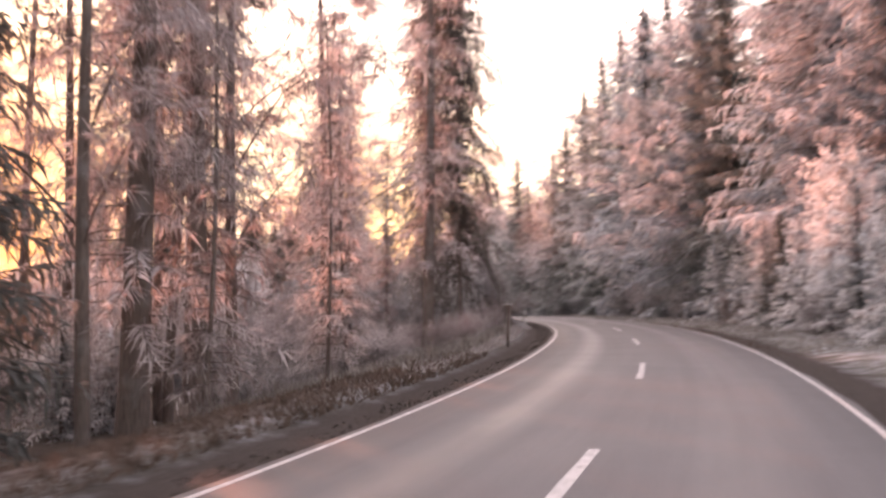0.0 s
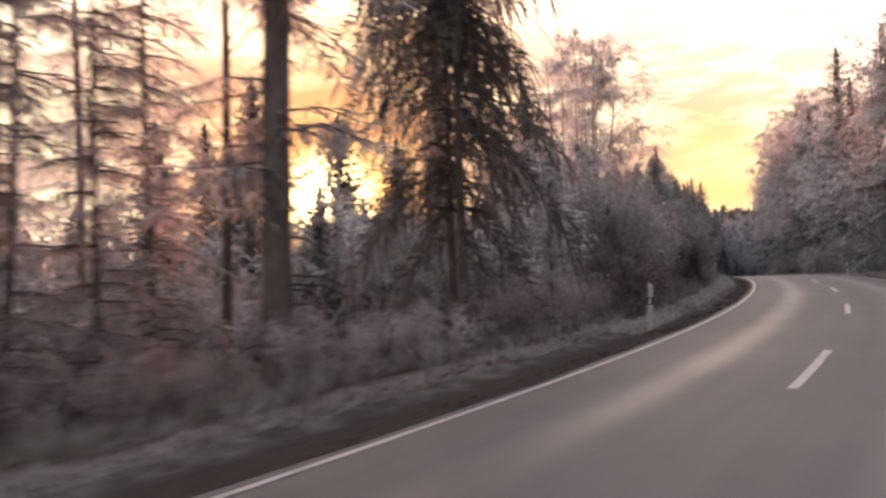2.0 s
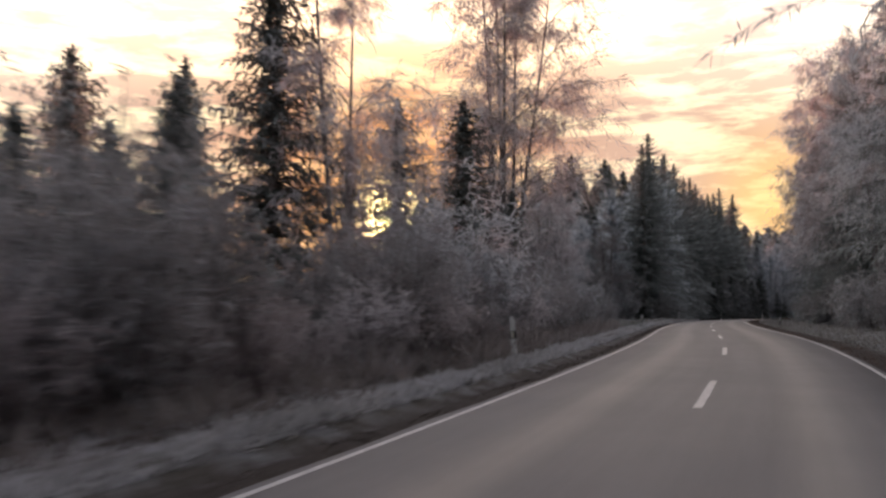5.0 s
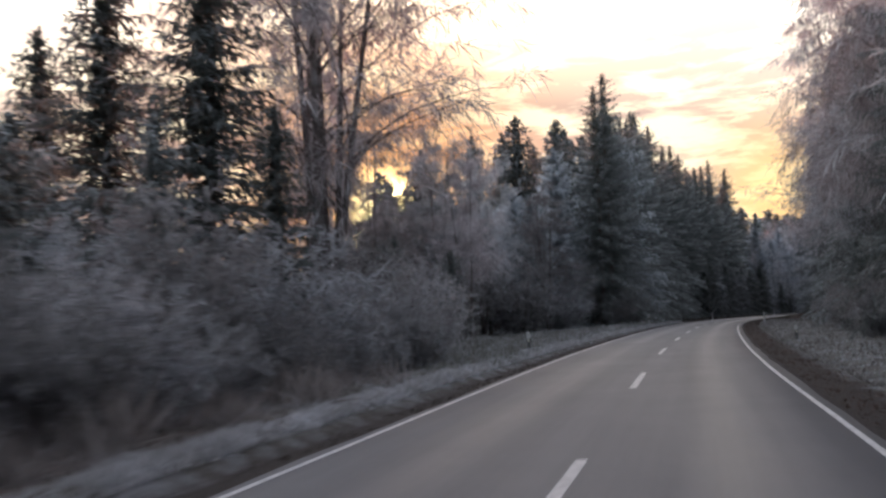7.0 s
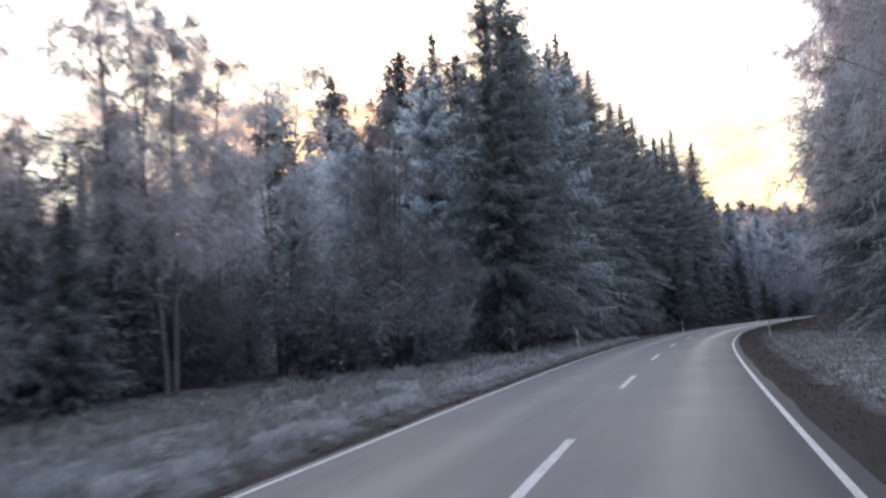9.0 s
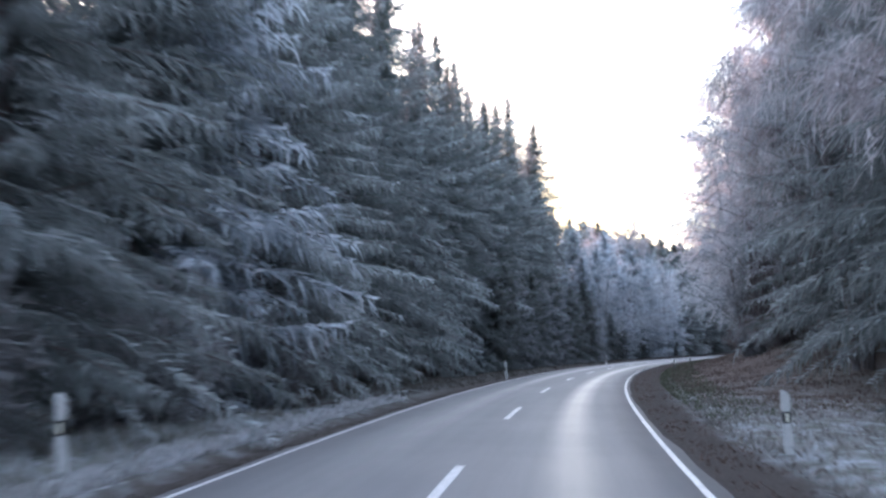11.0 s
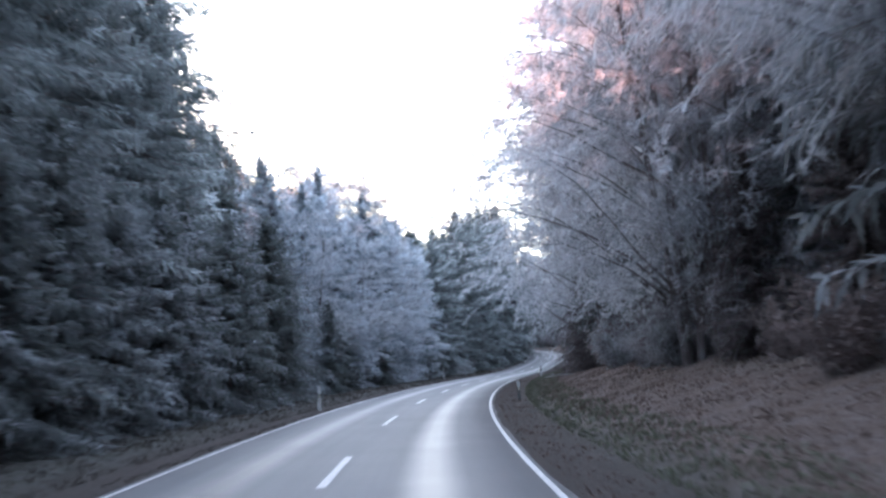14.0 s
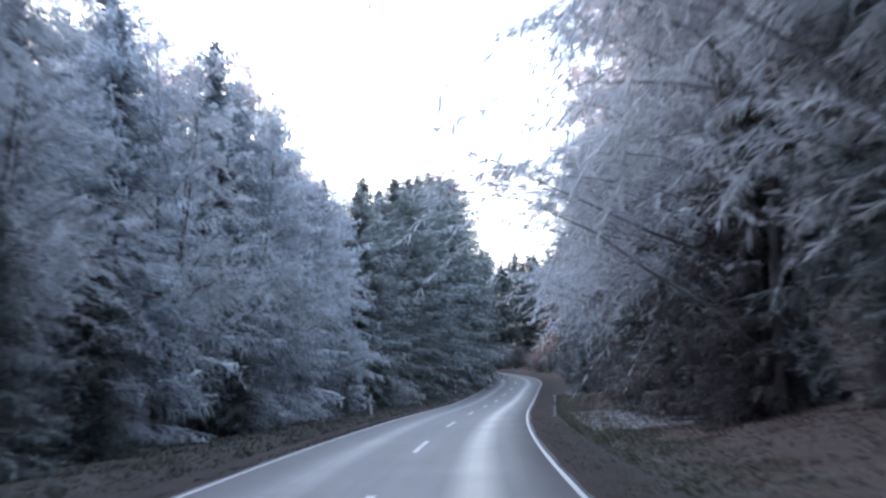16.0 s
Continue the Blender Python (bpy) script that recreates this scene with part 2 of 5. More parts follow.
def road_material():
    m, n, l, b = mat_new("worn_asphalt")
    uv = n.new("ShaderNodeUVMap")
    sx = n.new("ShaderNodeSeparateXYZ")
    l.new(uv.outputs[0], sx.inputs[0])
    geo = n.new("ShaderNodeNewGeometry")
    grain = noise_node(n, l, 55.0, 5.0, 0.7, geo.outputs["Position"])
    mp = n.new("ShaderNodeMapping")
    mp.inputs["Scale"].default_value = (1.6, 0.06, 1)
    l.new(uv.outputs[0], mp.inputs["Vector"])
    streak = noise_node(n, l, 1.0, 4.0, 0.6, mp.outputs[0])
    patch = noise_node(n, l, 0.35, 4.0, 0.6, geo.outputs["Position"])
    # smooth band along the middle of each lane
    d = math_node(n, l, "ABSOLUTE", sx.outputs[0])
    w = math_node(n, l, "ABSOLUTE", math_node(n, l, "SUBTRACT", d, 1.45))
    track = ramp_node(n, l, w, [(0.1, (1, 1, 1)), (0.5, (0, 0, 0))])
    worn = ramp_node(n, l, math_node(n, l, "MULTIPLY", sx.outputs[1], 0.0025), [(0.15, (0.75, 0.75, 0.75)), (0.23, (0.35, 0.35, 0.35)), (0.42, (0.35, 0.35, 0.35)), (0.5, (1, 1, 1))])
    track = math_node(n, l, "MULTIPLY", track, worn)
    col = ramp_node(n, l, grain, [(0.25, (0.055, 0.054, 0.056)), (0.75, (0.15, 0.148, 0.15))])
    col = mix_col(n, l, 0.35, col, ramp_node(n, l, streak, [(0.3, (0.05, 0.05, 0.052)), (0.7, (0.15, 0.147, 0.147))]))
    col = mix_col(n, l, math_node(n, l, "MULTIPLY", track, 0.35), col, (0.135, 0.13, 0.13))
    l.new(col, b.inputs["Base Color"])
    r = math_node(n, l, "ADD", 0.66, math_node(n, l, "MULTIPLY", track, -0.27))
    r = math_node(n, l, "ADD", r, math_node(n, l, "MULTIPLY", math_node(n, l, "SUBTRACT", patch, 0.5), 0.2))
    l.new(r, b.inputs["Roughness"])
    b.inputs["Specular IOR Level"].default_value = 0.5
    bump_to(n, l, b, grain, 0.25, 0.006)
    return m


def paint_material():
    m, n, l, b = mat_new("worn_white_paint")
    geo = n.new("ShaderNodeNewGeometry")
    f = noise_node(n, l, 9.0, 6.0, 0.75, geo.outputs["Position"])
    col = ramp_node(n, l, f, [(0.3, (0.17, 0.167, 0.165)), (0.5, (0.44, 0.435, 0.43)), (0.72, (0.64, 0.63, 0.62))])
    l.new(col, b.inputs["Base Color"])
    b.inputs["Roughness"].default_value = 0.55
    return m


def ground_material():
    m, n, l, b = mat_new("verge_and_forest_floor")
    uv = n.new("ShaderNodeUVMap")
    sx = n.new("ShaderNodeSeparateXYZ")
    l.new(uv.outputs[0], sx.inputs[0])
    geo = n.new("ShaderNodeNewGeometry")
    fine = noise_node(n, l, 16.0, 7.0, 0.7, geo.outputs["Position"])
    mid = noise_node(n, l, 1.7, 5.0, 0.65, geo.outputs["Position"])
    big = noise_node(n, l, 0.22, 3.0, 0.5, geo.outputs["Position"])
    soil = ramp_node(n, l, fine, [(0.3, (0.035, 0.031, 0.029)), (0.7, (0.09, 0.078, 0.07))])
    grass = ramp_node(n, l, fine, [(0.3, (0.06, 0.065, 0.045)), (0.55, (0.14, 0.14, 0.12)), (0.75, (0.42, 0.44, 0.46))])
    rimed = ramp_node(n, l, fine, [(0.25, (0.13, 0.14, 0.135)), (0.7, (0.45, 0.47, 0.50))])
    litter = ramp_node(n, l, fine, [(0.3, (0.05, 0.036, 0.03)), (0.55, (0.11, 0.08, 0.066)), (0.8, (0.22, 0.185, 0.172))])
    meadow = mix_col(n, l, ramp_node(n, l, mid, [(0.42, (0, 0, 0)), (0.62, (1, 1, 1))]), grass, rimed)
    d = math_node(n, l, "ADD", math_node(n, l, "ABSOLUTE", sx.outputs[0]), math_node(n, l, "MULTIPLY", math_node(n, l, "SUBTRACT", mid, 0.5), 0.7))
    dd = math_node(n, l, "MULTIPLY", d, 0.1)
    edge = ramp_node(n, l, dd, [(0.40, (0, 0, 0)), (0.47, (1, 1, 1))])
    # along the last bends dull grass on the left, darkened further for spruce shade, rusty litter on the bank on the
    # right
    sr = math_node(n, l, "MULTIPLY", sx.outputs[1], 0.0025)
    late = ramp_node(n, l, sr, [(0.47, (0, 0, 0)), (0.53, (1, 1, 1))])
    right = ramp_node(n, l, math_node(n, l, "ADD", math_node(n, l, "MULTIPLY", sx.outputs[0], 0.05), 0.5), [(0.70, (0, 0, 0)), (0.78, (1, 1, 1))])
    dull = ramp_node(n, l, fine, [(0.3, (0.025, 0.025, 0.02)), (0.55, (0.048, 0.047, 0.038)), (0.8, (0.09, 0.088, 0.08))])
    field = mix_col(n, l, math_node(n, l, "MULTIPLY", late, 0.88), meadow, mix_col(n, l, right, dull, litter))
    # brown wood floor below the trees of the first bend
    first = ramp_node(n, l, sr, [(0.28, (1, 1, 1)), (0.315, (0, 0, 0))])
    left = ramp_node(n, l, math_node(n, l, "ADD", math_node(n, l, "MULTIPLY", sx.outputs[0], 0.05), 0.5), [(0.24, (1, 1, 1)), (0.3, (0, 0, 0))])
    field = mix_col(n, l, math_node(n, l, "MULTIPLY", math_node(n, l, "MULTIPLY", first, left), 0.75), field, litter)
    woods = ramp_node(n, l, dd, [(0.9, (0, 0, 0)), (1.2, (1, 1, 1))])
    field = mix_col(n, l, math_node(n, l, "MULTIPLY", woods, 0.6), field, mix_col(n, l, big, litter, grass))
    # one mixed colour on the open land far from the road
    open_land = ramp_node(n, l, math_node(n, l, "MULTIPLY", d, 0.01), [(0.42, (0, 0, 0)), (0.78, (1, 1, 1))])
    field = mix_col(n, l, open_land, field, mix_col(n, l, big, litter, grass))
    col = mix_col(n, l, edge, soil, field)
    l.new(col, b.inputs["Base Color"])
    b.inputs["Roughness"].default_value = 0.95
    b.inputs["Specular IOR Level"].default_value = 0.1
    bump_to(n, l, b, fine, 0.9, 0.06)
    return m


def plain(name, col, rough=0.5, metal=0.0, spread=0.15):
    m, n, l, b = mat_new(name)
    co = n.new("ShaderNodeTexCoord")
    f = noise_node(n, l, 11.0, 5.0, 0.7, co.outputs["Object"])
    c = ramp_node(n, l, f, [(0.3, tuple(v * (1 - spread) for v in col)), (0.7, tuple(min(1, v * (1 + spread)) for v in col))])
    l.new(c, b.inputs["Base Color"])
    b.inputs["Roughness"].default_value, b.inputs["Metallic"].default_value = rough, metal
    return m


M_ROAD, M_PAINT, M_GROUND = road_material(), paint_material(), ground_material()
M_POST = plain("post_white_plastic", (0.52, 0.52, 0.51), 0.5)
# post plastic with the dark of a back-lit shaft put into its colour
M_POST_SHADED = plain("shaded_grey_plastic", (0.11, 0.11, 0.105), 0.7, 0.0, 0.4)
M_BLACK = plain("post_black_band", (0.02, 0.02, 0.022), 0.5)
M_REFLECT = plain("post_reflector", (0.75, 0.72, 0.6), 0.15)
M_WOOD = plain("weathered_wood", (0.10, 0.075, 0.06), 0.85, 0, 0.4)
M_GRASS = foliage("rimed_grass_blades", (0.09, 0.09, 0.065), (0.24, 0.24, 0.22), (0.56, 0.58, 0.62), 0.25, 0.85, 0.2)
M_FRINGE = foliage("white_grass_blades", (0.22, 0.22, 0.2), (0.42, 0.42, 0.42), (0.72, 0.73, 0.76), 0.22, 0.9, 0.3)
M_DULL = foliage("grey_brown_grass_blades", (0.085, 0.075, 0.062), (0.18, 0.165, 0.15), (0.42, 0.41, 0.40), 0.28, 1.0, 0.2)
M_WEED = foliage("withered_weed_stalks", (0.17, 0.15, 0.14), (0.28, 0.255, 0.245), (0.48, 0.465, 0.465), 0.28, 1.0, 0.4)
M_MOSS = foliage("dull_green_grass_blades", (0.05, 0.055, 0.035), (0.12, 0.125, 0.085), (0.28, 0.29, 0.26), 0.25, 0.95, 0.2)
M_DEAD = foliage("brown_grass_blades", (0.065, 0.05, 0.04), (0.125, 0.095, 0.078), (0.24, 0.2, 0.18), 0.25, 1.0, 0.3)
# dark dead grass, its colour lowered further for shade below the spruces
M_HUMUS_SHADED = foliage("shade_darkened_dead_grass_blades", (0.035, 0.03, 0.026), (0.065, 0.056, 0.048), (0.13, 0.117, 0.108), 0.25, 1.05, 0.2)

# ------------------------------------------------------------------ the road's line
KAPPA = [10.42, 9.17, 7.89, 6.58, 5.36, 4.79, 5.46, 6.78, 6.64, 4.96, 3.56, 2.96, 2.92, 3.14, 3.31, 2.84, 1.28, -0.54, -1.48, -1.52, -0.90, -0.60, -0.90, -1.35, -1.88, -2.31, -2.68, -3.04, -2.91, -2.73, -2.95, -3.19, -3.14, -3.21, -3.34, -3.04, -2.61, -2.44, -2.38, -2.13, -1.73, -1.30, -0.90, -0.57, -0.26, 0.04]
S_MIN, S_MAX = -160.0, 480.0
SS = np.arange(S_MIN, S_MAX + 0.5, 1.0)
K_S = [-160, -24] + [-16 + 8 * i for i in range(len(KAPPA))] + [352, 362, 376, 420, 440, 480]
K_V = [0.0, 0.010] + [k * 0.001 for k in KAPPA] + [-0.0015, -0.001, 0.012, 0.012, 0.012, 0.012]
K_ALL = np.interp(SS, K_S, K_V)
TH = np.concatenate([[0], np.cumsum((K_ALL[1:] + K_ALL[:-1]) / 2)])
I0 = int(-S_MIN)
TH -= TH[I0]
CX = np.concatenate([[0], np.cumsum(-(np.sin(TH[1:]) + np.sin(TH[:-1])) / 2)])
CY = np.concatenate([[0], np.cumsum((np.cos(TH[1:]) + np.cos(TH[:-1])) / 2)])
CX, CY = CX - CX[I0], CY - CY[I0]


# the rise: uphill to a crest near the run of 90 m, then level
BEND_S = [-160, -30, -10, 10, 30, 50, 70, 90, 110, 130, 150, 170, 190, 210, 240, 480]
BEND_V = [0.23, 0.25, 0.15, -0.07, 0.78, 1.79, 2.88, 7.39, 2.18, 1.42, 1.04, 0.52, 0.3, 0.22, -0.01, 0]
BEND = np.interp(SS, BEND_S, BEND_V) * 0.0001
SLOPE = -np.concatenate([[0], np.cumsum((BEND[1:] + BEND[:-1]) / 2)])
I1 = int(240 - S_MIN)
SLOPE -= SLOPE[I1]
RISE = np.concatenate([[0], np.cumsum((SLOPE[1:] + SLOPE[:-1]) / 2)])
RISE -= RISE[I1]


def climb(s):
    s = np.asarray(s, float)
    return np.interp(s, SS, RISE) + 0.0006 * np.maximum(s - 326.0, 0.0) ** 2 / (1 + np.maximum(s - 380.0, 0) * 0.01)


def flat_place(s, d):
    th = np.interp(s, SS, TH)
    return np.interp(s, SS, CX) + d * np.cos(th), np.interp(s, SS, CY) + d * np.sin(th)


def step(v, a, b):
    t = np.clip((v - a) / (b - a), 0, 1)
    return t * t * (3 - 2 * t)


def lumps(x, y):
    return (np.sin(x * 0.9 + 1.3 * np.sin(y * 0.37)) * np.cos(y * 0.8 + np.sin(x * 0.41)) + 0.5 * np.sin(x * 2.3 + y * 1.1) * np.cos(y * 2.0 - x * 0.7))


def soil_edge(s):
    """Where the bare soil beside the asphalt ends on the left."""
    return 4.6 - 0.5 * step(s, 38, 58) * (1 - step(s, 200, 215))


def ground_z(s, d):
    """Height of the ground beside the road at the run s and the offset d (right positive)."""
    s, d = np.asarray(s, float), np.asarray(d, float)
    a = np.abs(d)
    z = -0.05 - 0.08 * step(a, 3.1, 4.0)
    left = (d < 0) * 1.0
    e = soil_edge(s)
    ridge = (0.1 + 0.12 * step(s, 44, 60)) * step(a, e - 0.5, e + 0.2)
    early = 1 - step(s, 46, 66)
    fall = -0.9 * step(a, 5.0, 9.5) - 1.1 * step(a, 8.5, 14.0)
    mid = -0.25 * step(a, 5.0, 9.0)
    z = z + left * (ridge + early * fall + (1 - early) * mid)
    late = step(s, 196, 226)
    clearing = step(s, 284, 296) * (1 - step(s, 312, 322))
    rise = (1.5 - 1.2 * clearing) * step(a, 5.0, 13.0) + (0.25 - 0.15 * clearing) * step(a, 4.2, 5.2)
    calm = 0.12 * step(a, 4.2, 5.2) - 0.15 * step(a, 6, 10)
    z = z + (1 - left) * (late * rise + (1 - late) * calm)
    x, y = flat_place(s, d)
    meadow = step(s, 120, 135) * (1 - step(s, 185, 200)) * left
    z = z + (0.07 + 0.09 * meadow) * step(a, 4.2, 6.5) * lumps(x, y)
    z = np.where(a < 2.9, -0.12, z)
    z = z + climb(s)
    return z + (-6.5 - z) * step(a, 84, 112)


def place(s, d):
    x, y = flat_place(s, d)
    return Vector((float(x), float(y), float(ground_z(s, d))))


def turn_at(s):
    return math.degrees(float(np.interp(s, SS, TH)))


# ------------------------------------------------------------------ mesh helpers
def mesh_from(name, verts, faces, material, uvs=None):
    me = bpy.data.meshes.new(name)
    verts = np.asarray(verts, np.float32)
    faces = np.asarray(faces, np.int32)
    k = faces.shape[1]
    me.vertices.add(len(verts))
    me.vertices.foreach_set("co", verts.ravel())
    me.loops.add(faces.size)
    me.loops.foreach_set("vertex_index", faces.ravel())
    me.polygons.add(len(faces))
    me.polygons.foreach_set("loop_start", np.arange(0, faces.size, k, dtype=np.int32))
    if uvs is not None:
        lay = me.uv_layers.new(name="UVMap")
        lay.data.foreach_set("uv", np.asarray(uvs, np.float32)[faces.ravel()].ravel())
    me.update(calc_edges=True)
    me.validate()
    me.materials.append(material)
    return me


def link(name, me, parent=None, label=""):
    ob = new(name, me)
    if parent is not None:
        ob.parent = parent
    if label:
        ob["label"] = label
    return ob


def part(name, bm, material, parent=None, label="", smooth=False):
    me = bpy.data.meshes.new(name)
    bm.to_mesh(me)
    bm.free()
    me.materials.append(material)
    if smooth:
        for p in me.polygons:
            p.use_smooth = True
    return link(name, me, parent, label)


def strip(s_list, d_list, z_fn):
    s, d = np.meshgrid(s_list, d_list, indexing="ij")
    x, y = flat_place(s, d)
    z = z_fn(s, d)
    v = np.stack([x, y, z], -1).reshape(-1, 3)
    ns, nd = s.shape
    i = (np.arange(ns - 1)[:, None] * nd + np.arange(nd - 1)[None]).ravel()
    f = np.stack([i, i + 1, i + nd + 1, i + nd], -1)
    uv = np.stack([d.ravel(), s.ravel()], -1)
    return v, f, uv


# ------------------------------------------------------------------ ground and road
def build_ground():
    ds = [-112, -104, -98, -91, -84, -70, -60, -50, -42, -35, -29, -24, -20, -17, -15, -13.5, -12, -11, -10, -9.2, -8.5, -7.8, -7.2, -6.6, -6.1, -5.6,
          -5.2, -4.9, -4.6, -4.3, -4.0, -3.7, -3.4, -3.1, -2.95, -2.6]
    ds = np.array(ds + [0] + [-v for v in reversed(ds)])
    v, f, uv = strip(np.arange(S_MIN, S_MAX, 1.5), ds, ground_z)
    uv[:, 0] = np.where(uv[:, 0] < -3.2, uv[:, 0] - (4.5 - soil_edge(uv[:, 1])), uv[:, 0])
    # the far plain, a little lower, out to the horizon
    k = len(v)
    r = 3500.0
    ring = np.array([[-r, -r, -6.6], [r, -r, -6.6], [r, r, -6.6], [-r, r, -6.6]]) + np.array([-60, 170, 0])
    v = np.concatenate([v, ring])
    f = np.concatenate([f, [[k, k + 1, k + 2, k + 3]]])
    uv = np.concatenate([uv, [[-90, 100], [-90, 100], [-90, 101], [-90, 101]]])
    me = mesh_from("ground", v, f, M_GROUND, uv)
    me.polygons.foreach_set("use_smooth", np.ones(len(me.polygons), bool))
    tagged(link("ground", me), "frosty grass verges and brown forest floor", "ground", kind="structure")


build_ground()


def build_road():
    ds = [-3.05, -3.03, -2.0, -1.0, 0.0, 1.0, 2.0, 3.03, 3.05]
    zz = [-0.2, 0.0, 0, 0, 0, 0, 0, 0.0, -0.2]

    def height(s, d):
        return np.interp(d, ds, zz) + climb(s)

    v, f, uv = strip(np.arange(S_MIN, S_MAX, 2.0), np.array(ds), height)
    # crumbling outer edge of the asphalt
    a = np.abs(uv[:, 0]) > 3.0
    wob = 0.025 * np.sin(uv[:, 1] * 1.7) + 0.02 * np.sin(uv[:, 1] * 0.61 + 2)
    th = np.interp(uv[:, 1], SS, TH)
    sg = np.sign(uv[:, 0]) * a * wob
    v[:, 0] += sg * np.cos(th)
    v[:, 1] += sg * np.sin(th)
    return tagged(link("road", mesh_from("road", v, f, M_ROAD, uv)), "two-lane grey asphalt road with white markings", "road", kind="structure")


road = build_road()


def build_lines():
    rng = np.random.default_rng(5)
    for c in (-2.87, 2.90):
        sl = np.arange(S_MIN, S_MAX - 4, 2.0)
        v, f, uv = strip(sl, np.array([c - 0.042, c + 0.042]), lambda s, d: 0.004 + climb(s))
        if c > 0:
            # the lane is a little narrower past the crest
            shift = -0.12 * step(uv[:, 1], 108, 125) * (1 - step(uv[:, 1], 175, 195))
            th = np.interp(uv[:, 1], SS, TH)
            v[:, 0] += shift * np.cos(th)
            v[:, 1] += shift * np.sin(th)
        link("edge_line", mesh_from("edge_line", v, f, M_PAINT, uv), road, "thin worn white edge line")
    for i in range(-8, 39):
        s0 = 12.0 * i + rng.uniform(-0.03, 0.03)
        v, f, uv = strip(np.linspace(s0, s0 + 4.0, 6), np.array([-0.062, 0.0, 0.062]), lambda s, d: 0.005 + climb(s))
        v[:, :2] += rng.uniform(-0.006, 0.006, (len(v), 2))
        link("centre_dash", mesh_from("centre_dash", v, f, M_PAINT, uv), road, "white centre line dash")


build_lines()


# ------------------------------------------------------------------ trees
def unit(v):
    return v / np.maximum(np.linalg.norm(v, axis=-1, keepdims=True), 1e-9)


class Blades:
    """Gathers slim leaf-shaped blades (needle sprays, twigs) of four corners each; u runs from the stem (0) to the crown's rim (1)."""

    def __init__(self, rng):
        self.rng, self.v, self.u = rng, [], []

    def add(self, p, way, length, width, u=0.7):
        p, way = np.atleast_2d(p), unit(np.atleast_2d(way))
        k = len(p)
        way = np.broadcast_to(way, (k, 3))
        length, width = np.broadcast_to(length, (k,))[:, None], np.broadcast_to(width, (k,))[:, None]
        u = np.broadcast_to(u, (k,))
        side = unit(np.cross(way, unit(self.rng.normal(size=(k, 3)) + np.array([0, 0, 1.2]))))
        a = p + way * length * 0.4
        sag = np.zeros((k, 3))
        sag[:, 2] = -0.12 * length[:, 0]
        self.v.append(np.stack([p, a + side * width, p + way * length + sag, a - side * width], 1))
        self.u.append(np.stack([u, u + 0.08, u + 0.16, u + 0.08], 1))

    def mesh(self, name, material):
        v = np.concatenate(self.v).reshape(-1, 3)
        u = np.concatenate(self.u).reshape(-1)
        f = np.arange(len(v)).reshape(-1, 4)
        return mesh_from(name, v, f, material, np.stack([u, 0 * u], -1))


class Tubes:
    def __init__(self):
        self.v, self.f, self.start, self.n = [], [], [], 0

    def add(self, pts, radii, sides=7):
        pts = np.asarray(pts, float)
        k = len(pts)
        way = unit(np.gradient(pts, axis=0))
        ref = np.array([0.31, 0.95, 0.02])
        u = unit(np.cross(way, ref))
        w = np.cross(way, u)
        a = np.arange(sides) * 2 * math.pi / sides
        ring = pts[:, None] + np.asarray(radii)[:, None, None] * (u[:, None] * np.cos(a)[None, :, None] + w[:, None] * np.sin(a)[None, :, None])
        i = (np.arange(k - 1)[:, None] * sides + np.arange(sides)[None])
        j = (np.arange(k - 1)[:, None] * sides + (np.arange(sides)[None] + 1) % sides)
        self.start.append(self.n)
        self.f.append(self.n + np.stack([i, j, j + sides, i + sides], -1).reshape(-1, 4))
        self.v.append(ring.reshape(-1, 3))
        self.n += k * sides

    def mesh(self, name, material):
        me = mesh_from(name, np.concatenate(self.v), np.concatenate(self.f), material)
        me.polygons.foreach_set("use_smooth", np.ones(len(me.polygons), bool))
        return me


def trunk_line(rng, height, lean=0.02, bend=0.15, k=12):
    t = np.linspace(0, 1, k)
    a, b = rng.uniform(0, 6.28, 2)
    x = lean * height * t + bend * np.sin(t * 4 + a)
    y = bend * np.sin(t * 3 + b)
    return np.stack([x - x[0], y - y[0], -0.5 + t * (height + 0.5)], -1)


def tree_root(kind):
    return new(kind)


